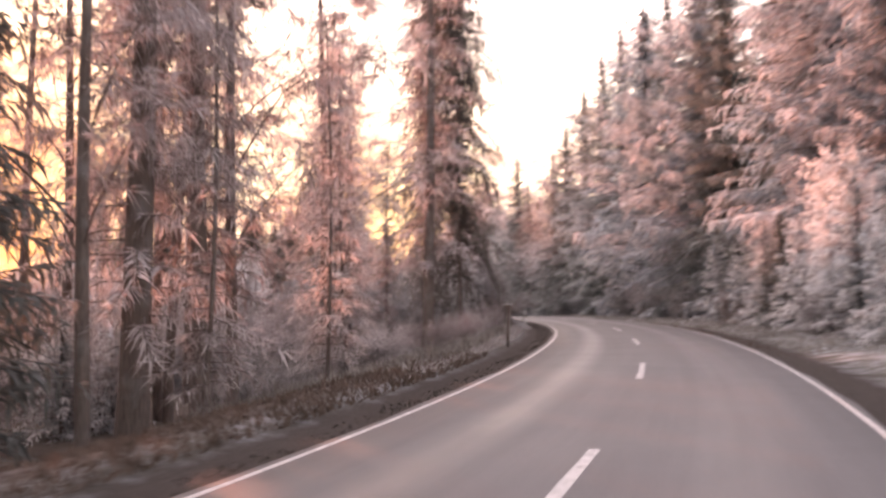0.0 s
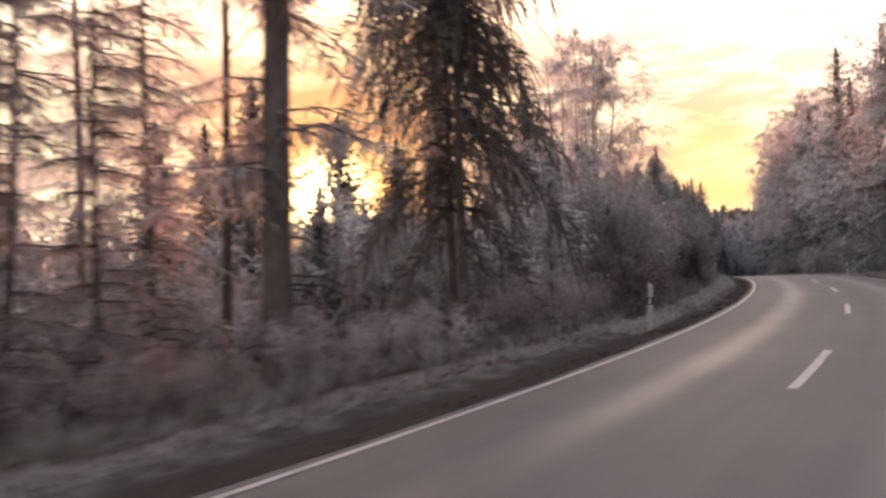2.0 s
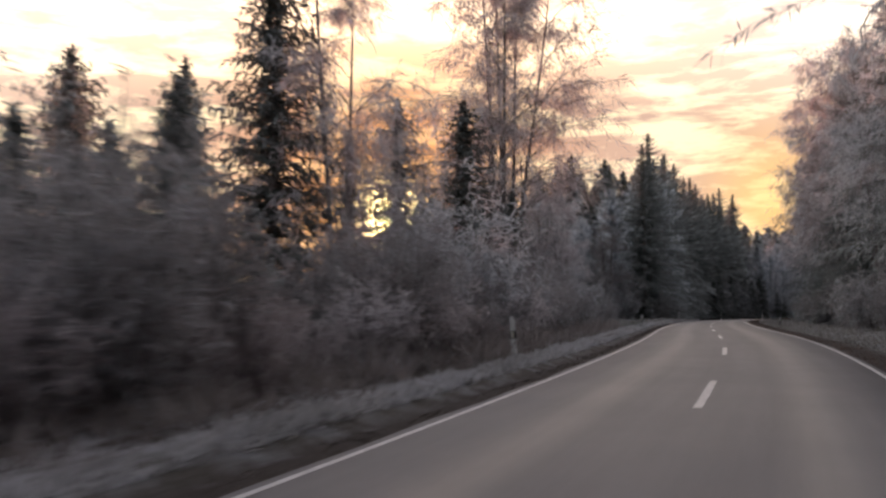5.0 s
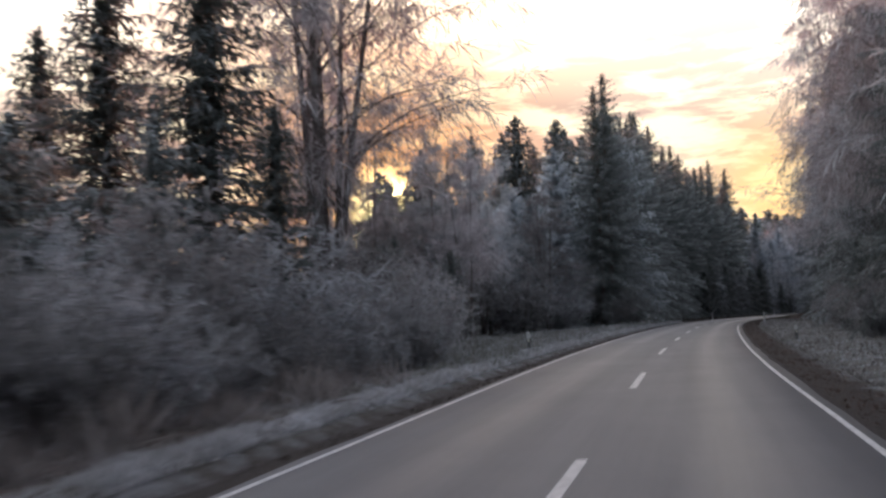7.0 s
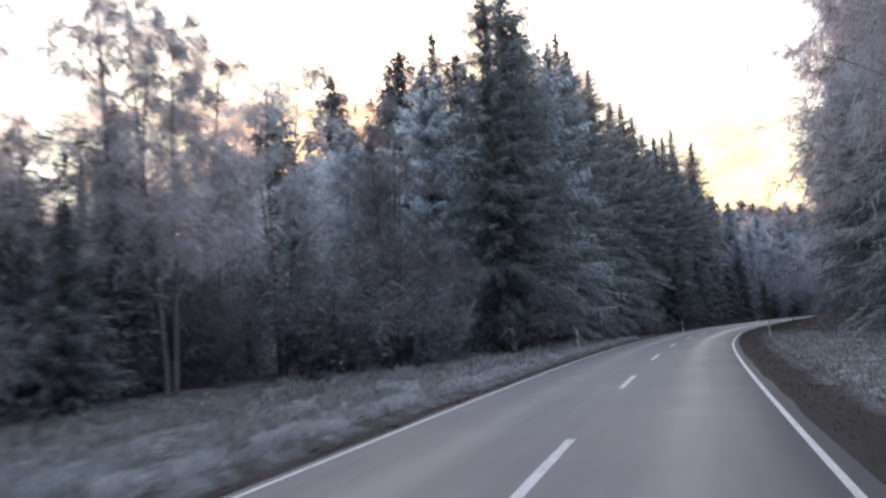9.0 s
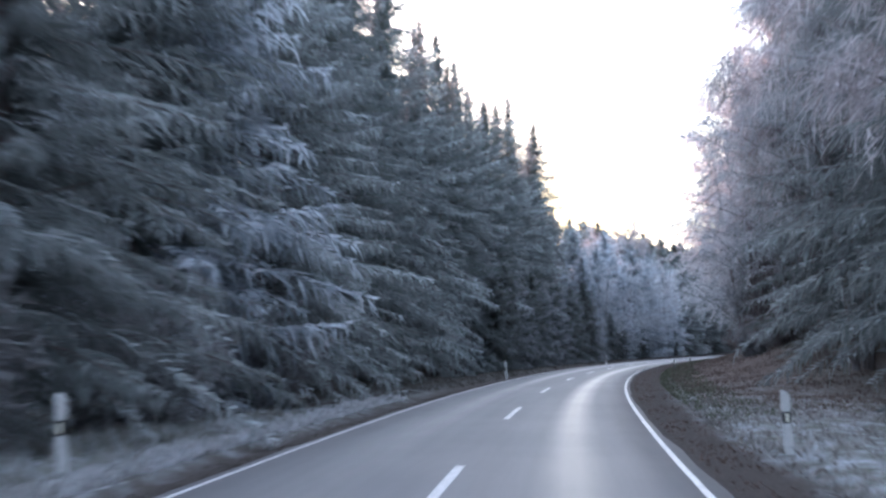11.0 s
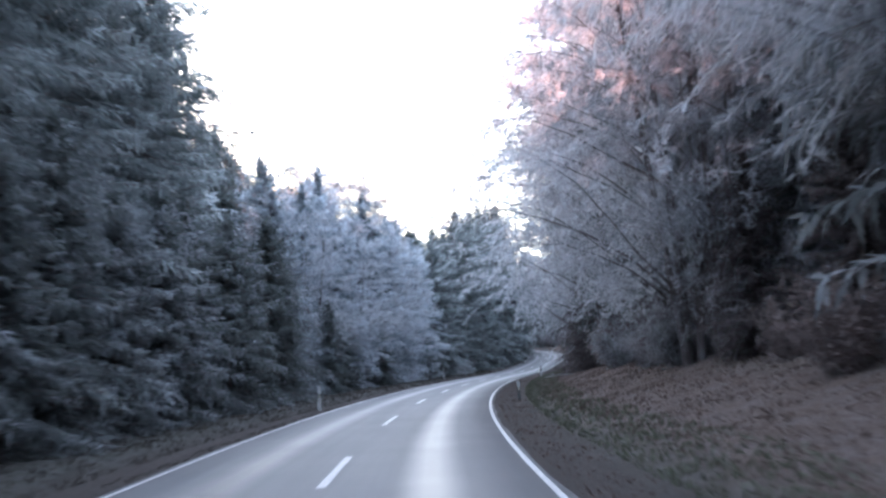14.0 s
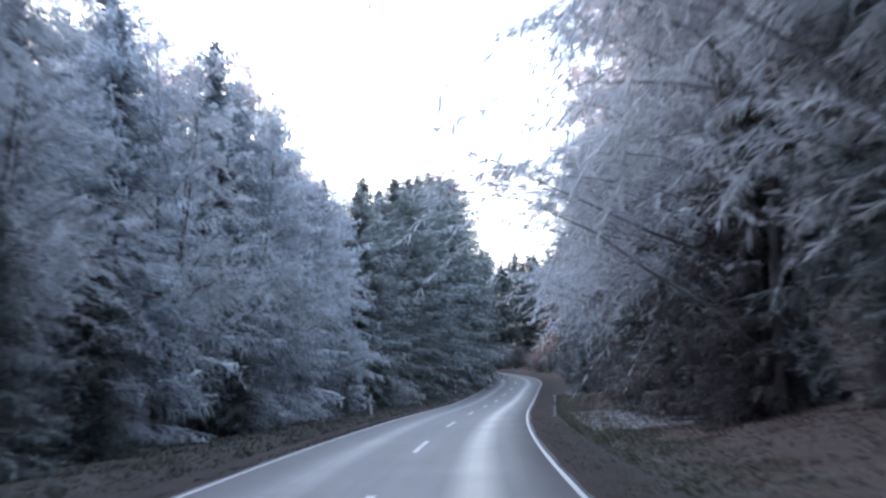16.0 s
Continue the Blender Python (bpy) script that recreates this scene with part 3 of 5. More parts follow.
def spruce_shape(seed, height, radius, gap=0.5, per=6, stepw=0.2, blade=1.0, bare=0.05, droop=1.0, slim=1.0, curtain=1.0, shape=0.62, girth=0.012, thin=0.0):
    """Whorls of drooping boughs, each a flat spray of side shoots with a curtain of hanging ones."""
    rng = np.random.default_rng(seed)
    tb = Tubes()
    ln = trunk_line(rng, height, 0.0, 0.06)
    t = np.linspace(0, 1, len(ln))
    tb.add(ln, girth * height * (1 - t) ** 0.8 + 0.02 + 0.1 * np.exp(-t * 30), 7)
    bl = Blades(rng)
    z = bare * height
    up3 = np.array([0, 0, 1.0])
    while z < height - 0.2:
        f = z / height
        reach = radius * (1 - f) ** shape * (0.85 + 0.15 * min(1, f / 0.15)) * rng.uniform(0.88, 1.08) + 0.1
        k = max(4, int(per * (1 - 0.3 * f) + rng.uniform(-0.5, 0.9)))
        a0 = rng.uniform(0, 6.28)
        for b in range(k):
            if f < thin and rng.random() < 0.6:
                continue
            ang = a0 + b * 6.283 / k + rng.normal(0, 0.25)
            L = reach * (rng.uniform(0.55, 1.0) + 0.16 * (rng.random() < 0.2))
            rad = np.array([math.cos(ang), math.sin(ang), 0])
            tan = np.array([-rad[1], rad[0], 0])
            up = 0.6 * f + 0.05 + rng.normal(0, 0.16)
            sag = droop * (0.6 - 0.35 * f) * rng.uniform(0.6, 1.45)
            rime = rng.normal(0, 0.2)
            n = max(3, int(L / stepw))
            u = np.clip((np.arange(n) + rng.uniform(0.2, 1.0, n)) / (n + 0.3), 0.1, 1)
            zz = z + rng.normal(0, 0.26) + L * (up * u - sag * u ** 2 + 0.4 * sag * u ** 3)
            p = rad * (L * u)[:, None] + up3 * zz[:, None]
            tip = min(1.0, (1 - f) * 6 + 0.15)
            shoot = tip * blade * (0.16 + 0.40 * L * np.clip(1.05 - u, 0, 1) * np.clip(u * 2.2, 0.3, 1)) * rng.uniform(0.65, 1.15, n)
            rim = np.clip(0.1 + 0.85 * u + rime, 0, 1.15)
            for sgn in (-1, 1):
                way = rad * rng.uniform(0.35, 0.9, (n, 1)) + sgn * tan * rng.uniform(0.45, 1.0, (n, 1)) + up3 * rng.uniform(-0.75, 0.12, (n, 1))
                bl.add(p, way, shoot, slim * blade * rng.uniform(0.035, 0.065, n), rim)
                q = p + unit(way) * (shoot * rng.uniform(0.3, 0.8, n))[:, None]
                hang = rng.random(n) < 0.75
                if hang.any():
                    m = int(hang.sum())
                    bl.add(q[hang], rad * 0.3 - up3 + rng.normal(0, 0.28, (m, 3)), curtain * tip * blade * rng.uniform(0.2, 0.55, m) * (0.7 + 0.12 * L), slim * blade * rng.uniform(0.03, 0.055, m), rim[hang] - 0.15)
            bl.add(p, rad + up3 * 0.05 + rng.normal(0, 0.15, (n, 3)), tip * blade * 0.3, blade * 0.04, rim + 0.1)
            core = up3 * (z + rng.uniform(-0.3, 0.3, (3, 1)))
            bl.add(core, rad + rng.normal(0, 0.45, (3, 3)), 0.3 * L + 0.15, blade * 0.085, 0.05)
            if L > 1.4 and rng.random() < 0.4:
                tb.add(np.stack([up3 * z, p[n // 2], p[-1]]), np.array([0.035, 0.022, 0.008]), 3)
        z += gap * rng.uniform(0.75, 1.25) * (0.4 + 0.6 * (1 - f))
    bl.add(np.array([[0, 0, height - 0.6]] * 5), up3 + rng.normal(0, 0.14, (5, 3)), 0.9, 0.035)
    return tb, bl


def each_stem(tb, first, wood, root):
    """Every stem with its limbs is a part of its own; first: where each one's tubes begin."""
    for a, b in zip(first, first[1:] + [len(tb.v)]):
        one = Tubes()
        for v, f, k in zip(tb.v[a:b], tb.f[a:b], tb.start[a:b]):
            one.f.append(f - k + one.n)
            one.v.append(v)
            one.n += len(v)
        link("trunk", one.mesh("trunk", wood), root)


def spruce(kind, seed, height, radius, needle, *form):
    root = tree_root(kind)
    tb, bl = spruce_shape(seed, height, radius, *form)
    link("trunk", tb.mesh("trunk", M_BARK), root)
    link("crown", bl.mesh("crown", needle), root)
    return root


def larch(kind, seed, height, twig, lean=0.01, crown_from=0.3, reach=2.6, count=110, thick=0.16):
    """A tall thin forest tree: bare below with dead stubs, feathery rimed sprays above."""
    rng = np.random.default_rng(seed)
    root = tree_root(kind)
    tb, bl = Tubes(), Blades(rng)
    ln = trunk_line(rng, height, lean, 0.22, 16)
    t = np.linspace(0, 1, len(ln))
    tb.add(ln, thick * (1 - t) ** 0.7 + 0.015 + 0.12 * np.exp(-t * 40), 9)

    def on(zf):
        return np.array([np.interp(zf, t, ln[:, i]) for i in range(3)])

    for i in range(count):
        f = rng.uniform(0.06, 1.0)
        dead = f < crown_from
        if dead and rng.random() < 0.45:
            continue
        ang = rng.uniform(0, 6.283)
        L = (rng.uniform(0.4, 1.6) if dead else reach * rng.uniform(0.5, 1.1) * (1.12 - f) ** 0.5)
        rad = np.array([math.cos(ang), math.sin(ang), 0])
        tan = np.array([-rad[1], rad[0], 0])
        n = max(3, int(L / 0.13))
        u = (np.arange(n) + 0.6) / n
        base = on(f)
        p = base + rad * (L * u)[:, None] + np.stack([0 * u, 0 * u, L * (0.18 * u - 0.42 * u ** 2)], -1)
        tb.add(np.stack([base, p[n // 2], p[-1]]), np.array([0.03, 0.018, 0.006]), 3)
        if dead:
            m = rng.random(n) < 0.5
            if m.any():
                bl.add(p[m], rad * 0.4 + rng.normal(0, 0.6, (m.sum(), 3)), 0.25, 0.014)
            continue
        for sgn in (-1, 1):
            way = rad * 0.6 + sgn * tan * rng.uniform(0.3, 1, (n, 1)) + np.array([0, 0, 1]) * rng.uniform(-0.9, 0.15, (n, 1))
            bl.add(p, way, rng.uniform(0.3, 0.7, n), rng.uniform(0.014, 0.032, n), 0.3 + 0.6 * u)
        bl.add(p, np.array([0, 0, -1.0]) + rng.normal(0, 0.4, (n, 3)), rng.uniform(0.25, 0.7, n), rng.uniform(0.014, 0.03, n), 0.2 + 0.6 * u)
    link("trunk", tb.mesh("trunk", M_BARK), root)
    link("crown", bl.mesh("crown", twig), root)
    return root


def birch(kind, seed, height, stems, spread, twig, wood, dense=1.0, hang=1.0, low=0.22, tuft=1.0):
    """A bare broadleaf: stems, limbs, branchlets and hanging rimed twigs."""
    rng = np.random.default_rng(seed)
    root = tree_root(kind)
    tb, bl, first = Tubes(), Blades(rng), []
    for s in range(stems):
        first.append(len(tb.v))
        ang = 6.283 * s / stems + rng.uniform(-0.5, 0.5)
        lean = (0.02 + 0.10 * rng.random()) * (stems > 1)
        h = height * rng.uniform(0.82, 1.0)
        k = 12
        t = np.linspace(0, 1, k)
        ln = np.stack([math.cos(ang) * (0.25 * (stems > 1) + lean * h * t ** 1.2) + 0.12 * np.sin(5 * t + s), math.sin(ang) * (0.25 * (stems > 1) + lean * h * t ** 1.2) + 0.12 * np.cos(4 * t), -0.4 + t * (h + 0.4)], -1)
        tb.add(ln, (0.0068 * h) * (1 - t) ** 0.85 + 0.012, 8)
        nb = int(20 * dense)
        for b in range(nb):
            f = rng.uniform(low, 0.98)
            base = np.array([np.interp(f, t, ln[:, i]) for i in range(3)])
            a = rng.uniform(0, 6.283)
            L = spread * rng.uniform(0.6, 1.1) * (1.1 - f) ** 0.55
            out = np.array([math.cos(a), math.sin(a), 0])
            u = np.linspace(0, 1, 6)
            q = base + out * (L * u * (0.75 + 0.2 * u))[:, None] + np.stack([0 * u, 0 * u, L * (0.95 * u - 0.5 * hang * u ** 2)], -1) + np.cumsum(rng.normal(0, 0.035 * L, (6, 3)), 0) * u[:, None]
            tb.add(q, 0.006 * L * (1 - u) + 0.006, 4)
            for c in range(int(10 * dense)):
                g = rng.uniform(0.25, 1.0)
                bb = np.array([np.interp(g, u, q[:, i]) for i in range(3)])
                w = unit(out * rng.uniform(0.2, 0.9) + rng.normal(0, 0.55, 3) + np.array([0, 0, 0.35]))
                l2 = L * rng.uniform(0.2, 0.42)
                v = np.linspace(0, 1, 4)
                r = bb + w * (l2 * v)[:, None] + np.stack([0 * v, 0 * v, -0.45 * hang * l2 * v ** 2], -1)
                bl.add(r[:-1], np.diff(r, axis=0), l2 / 2.6, 0.011, 0.15)
                m = int(16 * dense / tuft ** 0.8)
                h2 = rng.uniform(0.1, 1, m)
                pts = np.stack([np.interp(h2, v, r[:, i]) for i in range(3)], -1)
                bl.add(pts, w * 0.8 + rng.normal(0, 0.6, (m, 3)) + np.array([0, 0, -0.7 * hang]), tuft * rng.uniform(0.35, 1.0, m) * (0.45 + 0.09 * spread), rng.uniform(0.010, 0.022, m) * (1.1 if tuft < 1 else 1.0), 0.3 + 0.6 * h2)
    each_stem(tb, first, wood, root)
    link("crown", bl.mesh("crown", twig), root)
    return root


def bush(kind, seed, height, width, twig, stems=26, blade=1.0):
    rng = np.random.default_rng(seed)
    root = tree_root(kind)
    tb, bl = Tubes(), Blades(rng)
    for s in range(stems):
        a = rng.uniform(0, 6.283)
        r0, r1 = rng.uniform(0, 0.35) * width * 0.5, rng.uniform(0.25, 1.0) * width * 0.5
        h = height * rng.uniform(0.5, 1.0) * (1.1 - 0.45 * r1 / (width * 0.5))
        u = np.linspace(0, 1, 6)
        out = np.array([math.cos(a), math.sin(a), 0])
        q = out * (r0 + (r1 - r0) * u ** 1.3)[:, None] + np.stack([0 * u, 0 * u, -0.15 + h * (1.15 * u - 0.15 * u ** 2)], -1) + rng.normal(0, 0.07, (6, 3)) * u[:, None]
        tb.add(q, 0.022 * (1 - u) + 0.005, 4)
        for c in range(20):
            g = rng.uniform(0.08, 1.0)
            bb = np.array([np.interp(g, u, q[:, i]) for i in range(3)])
            w = unit(out * 0.35 + rng.normal(0, 0.7, 3) + np.array([0, 0, 0.3]))
            l2 = rng.uniform(0.4, 1.0) * 0.105 * (height + width)
            m = 8
            h2 = rng.uniform(0.0, 1, m)
            bl.add(bb[None], w, l2, 0.026 * blade)
            bl.add(bb + w * (l2 * h2)[:, None], w * 0.6 + rng.normal(0, 0.7, (m, 3)) + np.array([0, 0, -0.1]), blade * rng.uniform(0.15, 0.38, m), blade * rng.uniform(0.014, 0.034, m))
    link("trunk", tb.mesh("trunk", M_LIMB), root)
    link("crown", bl.mesh("crown", twig), root)
    return root


KINDS = {}
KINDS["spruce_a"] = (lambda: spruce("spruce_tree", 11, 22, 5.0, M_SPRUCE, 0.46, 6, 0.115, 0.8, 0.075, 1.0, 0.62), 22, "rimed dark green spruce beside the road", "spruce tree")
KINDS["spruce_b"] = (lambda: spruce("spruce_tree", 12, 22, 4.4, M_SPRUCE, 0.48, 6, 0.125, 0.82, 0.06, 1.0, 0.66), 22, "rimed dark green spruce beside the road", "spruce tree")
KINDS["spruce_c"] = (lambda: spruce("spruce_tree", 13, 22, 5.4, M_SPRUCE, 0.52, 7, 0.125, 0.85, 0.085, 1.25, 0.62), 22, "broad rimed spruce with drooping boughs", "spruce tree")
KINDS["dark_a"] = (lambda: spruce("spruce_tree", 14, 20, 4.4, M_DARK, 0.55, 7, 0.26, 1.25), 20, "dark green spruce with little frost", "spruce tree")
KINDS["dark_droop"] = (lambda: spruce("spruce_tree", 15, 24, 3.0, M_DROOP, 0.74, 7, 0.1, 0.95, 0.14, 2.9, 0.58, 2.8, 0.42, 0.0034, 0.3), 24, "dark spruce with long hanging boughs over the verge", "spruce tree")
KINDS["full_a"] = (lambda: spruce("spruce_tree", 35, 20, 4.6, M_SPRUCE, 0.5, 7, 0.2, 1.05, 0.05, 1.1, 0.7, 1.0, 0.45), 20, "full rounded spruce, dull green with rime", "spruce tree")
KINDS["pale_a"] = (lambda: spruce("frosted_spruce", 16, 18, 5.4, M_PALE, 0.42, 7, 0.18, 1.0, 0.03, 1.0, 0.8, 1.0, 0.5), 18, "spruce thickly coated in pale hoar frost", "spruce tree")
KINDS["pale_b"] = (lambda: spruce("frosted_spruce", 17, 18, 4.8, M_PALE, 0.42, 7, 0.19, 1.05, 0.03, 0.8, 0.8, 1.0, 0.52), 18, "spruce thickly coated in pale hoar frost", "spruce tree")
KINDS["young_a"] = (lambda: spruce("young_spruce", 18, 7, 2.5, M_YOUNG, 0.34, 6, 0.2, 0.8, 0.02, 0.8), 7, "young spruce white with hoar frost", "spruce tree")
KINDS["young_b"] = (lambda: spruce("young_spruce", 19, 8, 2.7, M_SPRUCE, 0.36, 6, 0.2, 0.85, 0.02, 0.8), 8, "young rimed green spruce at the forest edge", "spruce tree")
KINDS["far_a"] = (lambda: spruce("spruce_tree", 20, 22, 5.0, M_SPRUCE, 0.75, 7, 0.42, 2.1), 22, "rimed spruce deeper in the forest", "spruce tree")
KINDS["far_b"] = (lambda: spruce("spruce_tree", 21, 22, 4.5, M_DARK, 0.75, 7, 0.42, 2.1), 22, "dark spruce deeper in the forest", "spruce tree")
KINDS["larch_a"] = (lambda: larch("larch_tree", 22, 26, M_TWIG, 0.01, 0.16, 2.8, 170, 0.25), 26, "tall thin bare-stemmed tree with rimed sprays", "tree")
KINDS["larch_b"] = (lambda: larch("larch_tree", 23, 26, M_TWIG, 0.05, 0.22, 2.4, 150, 0.15), 26, "tall leaning slender tree with rimed sprays", "tree")
KINDS["larch_c"] = (lambda: larch("larch_tree", 24, 26, M_TWIG, 0.0, 0.12, 3.4, 200, 0.36), 26, "tall thick-stemmed tree with frosted feathery crown", "tree")
KINDS["pole_tree"] = (lambda: larch("slender_tree", 25, 16, M_HOAR, 0.06, 0.1, 1.8, 110, 0.075), 16, "slender young tree with rimed twigs", "tree")
KINDS["birch_a"] = (lambda: birch("birch_tree", 26, 26, 5, 7.4, M_TWIG, M_LIMB, 1.25), 26, "tall many-stemmed birch with frosted hanging twigs", "birch tree")
KINDS["birch_b"] = (lambda: birch("birch_tree", 27, 24, 2, 6.2, M_TWIG, M_BIRCH, 1.4), 24, "tall bare birch with frosted hanging twigs", "birch tree")
KINDS["broad_a"] = (lambda: birch("broadleaf_tree", 28, 20, 3, 6.4, M_FROST_HAZE, M_LIMB, 1.1, 0.7), 20, "bare broadleaf tree white with frost", "tree")
KINDS["broad_b"] = (lambda: birch("broadleaf_tree", 34, 20, 4, 7.0, M_FROST_HAZE, M_LIMB, 1.2, 0.8, 0.08, 0.4), 20, "broad bare crown white with hoar frost and painted-in haze", "tree")
KINDS["bush_a"] = (lambda: bush("frosted_bush", 29, 5, 5, M_BUSH), 5, "frosted bare bush at the forest edge", "bush")
KINDS["bush_b"] = (lambda: bush("frosted_bush", 30, 4, 5.5, M_BUSH, 30), 4, "wide frosted bare bush", "bush")
KINDS["bush_c"] = (lambda: bush("frosted_bush", 31, 7, 6, M_BUSH, 40, 1.2), 7, "tall rounded frosted thicket", "bush")
KINDS["bush_w"] = (lambda: bush("frosted_bush", 36, 5, 5.5, M_HOAR, 34), 5, "pinkish rimed undergrowth below the trees", "bush")
KINDS["bush_r"] = (lambda: bush("brown_bush", 32, 4, 4.5, M_RUST, 26), 4, "brown bare bush with a little frost", "bush")
KINDS["bush_d"] = (lambda: bush("dark_bush", 33, 6, 6, M_GREY, 40, 1.5), 6, "dense dark rimed thicket", "bush")
KINDS["broad_g"] = (lambda: birch("broadleaf_tree", 39, 20, 4, 7.0, M_BUSH, M_LIMB, 1.1, 0.8, 0.08, 0.7), 20, "broad bare crown grey with frost", "tree")
KINDS["low_dark"] = (lambda: spruce("spruce_tree", 40, 10, 3.3, M_DARK, 0.4, 7, 0.16, 0.9, 0.02, 1.2, 0.8, 1.1, 0.5), 10, "low dark spruce with boughs down to the verge", "spruce tree")
KINDS["wood_a"] = (lambda: birch("forest_tree", 42, 24, 1, 5.2, M_HOAR, M_BARK, 1.3, 0.8, 0.16, 0.75), 24, "slim forest tree with rimed spreading branches", "tree")
KINDS["wood_b"] = (lambda: birch("forest_tree", 43, 24, 2, 4.6, M_HOAR, M_BARK, 1.2, 1.0, 0.2, 0.8), 24, "twin-stemmed forest tree with rimed branches", "tree")
KINDS["pine"] = (lambda: birch("pine_tree", 41, 24, 1, 5.4, M_DARK, M_BARK, 1.35, 0.4, 0.3, 0.45), 24, "tall pine with dark clumped needles", "pine tree")
KINDS["dome"] = (lambda: bush("frosted_bush", 37, 6.5, 6.5, M_FROST_HAZE, 60, 1.1), 6.5, "pale rounded bush thick with hoar frost", "bush")
KINDS["brown_a"] = (lambda: spruce("spruce_tree", 38, 12, 3.4, M_BROWN, 0.42, 7, 0.16, 0.9, 0.03, 1.1, 0.8, 1.1, 0.55), 12, "dark brownish spruce with low boughs on the bank", "spruce tree")
made = {}
tree_rng = random.Random(7)


def plant(kind, s, d, height, wide=1.0, sink=0.1, lean=0.0):
    build, h0, label, cat = KINDS[kind]
    k = height / h0
    p = place(s, d)
    m = pose(p.x, p.y, p.z - sink, lean, 0, tree_rng.uniform(0, 360)) @ Matrix.Diagonal((k * wide, k * wide, k, 1))
    if kind not in made:
        ob = build()
        tagged(ob, label, cat, group=cat + "s along the road")
        ob.matrix_basis = m
        made[kind] = ob
        return ob
    ob = made[kind]
    keep = ob.scale.copy()
    ob.scale = (1, 1, 1)
    c = copy_thing(ob, m)
    ob.scale = keep
    return c


class Wood:
    """A far wood of uncountable spruces in one mesh."""

    def __init__(self, seeds):
        self.shapes = []
        for k in seeds:
            tb, bl = spruce_shape(k, 22, 4.7, 1.1, 6, 0.9, 3.3)
            self.shapes.append((np.concatenate(bl.v).reshape(-1, 3), np.concatenate(bl.u).reshape(-1), tb.v[0], tb.f[0]))
        self.v, self.u, self.tv, self.tf, self.n = [], [], [], [], 0

    def add(self, s, d, height, wide):
        v, u, tv, tf = tree_rng.choice(self.shapes)
        k, a, p = height / 22.0, tree_rng.uniform(0, 6.28), place(s, d)
        m = np.array([[math.cos(a), math.sin(a), 0], [-math.sin(a), math.cos(a), 0], [0, 0, 1]]) * np.array([k * wide, k * wide, k])
        at = np.array([p.x, p.y, p.z - 0.1])
        self.v.append(v @ m + at)
        self.u.append(u)
        self.tv.append(tv @ m + at)
        self.tf.append(tf + self.n)
        self.n += len(tv)

    def build(self, label, needle):
        v, u = np.concatenate(self.v), np.concatenate(self.u)
        me = mesh_from("distant_wood", v, np.arange(len(v)).reshape(-1, 4), needle, np.stack([u, 0 * u], -1))
        ob = tagged(link("distant_wood", me), label, "wood", kind="stuff")
        link("trunks", mesh_from("trunks", np.concatenate(self.tv), np.concatenate(self.tf), M_BARK), ob)


rimed_wood, dark_wood = Wood((61, 62, 63)), Wood((64, 65, 66))


def far_plant(s, d, height, wide):
    tree_rng.choice((rimed_wood, dark_wood)).add(s, d, height, wide)


# the thin wood below the road along the left of the first bend
for kind, s, d, h in [
    ("larch_c", 15, -12.4, 28), ("larch_a", 17.2, -11.6, 26), ("wood_a", 18.8, -11.4, 25), ("pole_tree", 35.6, -13.5, 18), ("pole_tree", 39.7, -13.0, 17),
    ("pole_tree", 37.2, -12.4, 14), ("wood_a", 29.4, -12.0, 26), ("larch_a", 38.2, -8.95, 29), ("pine", 26.1, -16.3, 25), ("wood_b", 21, -14.5, 26),
    ("pine", 10, -15, 26), ("wood_a", 45, -21, 22), ("pole_tree", 26, -10, 13)]:
    plant(kind, s, d, h)
for kind, s, d, h in [
    ("pole_tree", 20, -9, 11), ("dark_droop", 43.6, -7.7, 27), ("dark_droop", 47.4, -9.6, 25), ("wood_a", 12, -11.8, 25), ("pole_tree", 13, -9.5, 12),
    ("wood_a", 22.5, -20.5, 25), ("wood_b", 14, -22, 26), ("larch_c", 7, -16, 26), ("wood_a", 19, -17, 24), ("pine", 30.5, -19.5, 25), ("dark_a", 8, -13, 18),
    ("larch_c", 0, -12, 27), ("pole_tree", 33, -10.2, 10), ("wood_a", 42.5, -13.5, 21)]:
    plant(kind, s, d, h)
for i in range(11):
    plant(tree_rng.choice(["bush_w", "bush_w", "bush_b"]), 22 + 2.4 * i + tree_rng.uniform(-1, 1), -8.2 - tree_rng.uniform(0, 6), tree_rng.uniform(1.2, 2.6), 1.1)
for i in range(34):
    plant(tree_rng.choice(["bush_w", "bush_w", "bush_c", "young_a", "pole_tree"]), 12 + 1.3 * i + tree_rng.uniform(-2, 2), -14.5 - tree_rng.uniform(0, 5), tree_rng.uniform(3.0, 5.0), 1.15)
for i in range(40):
    plant(tree_rng.choice(["bush_w", "bush_w", "young_a", "young_b", "broad_a"]), 10 + 1.8 * i + tree_rng.uniform(-2, 2), -23 - tree_rng.uniform(0, 14), tree_rng.uniform(4.5, 7.0), 1.2)

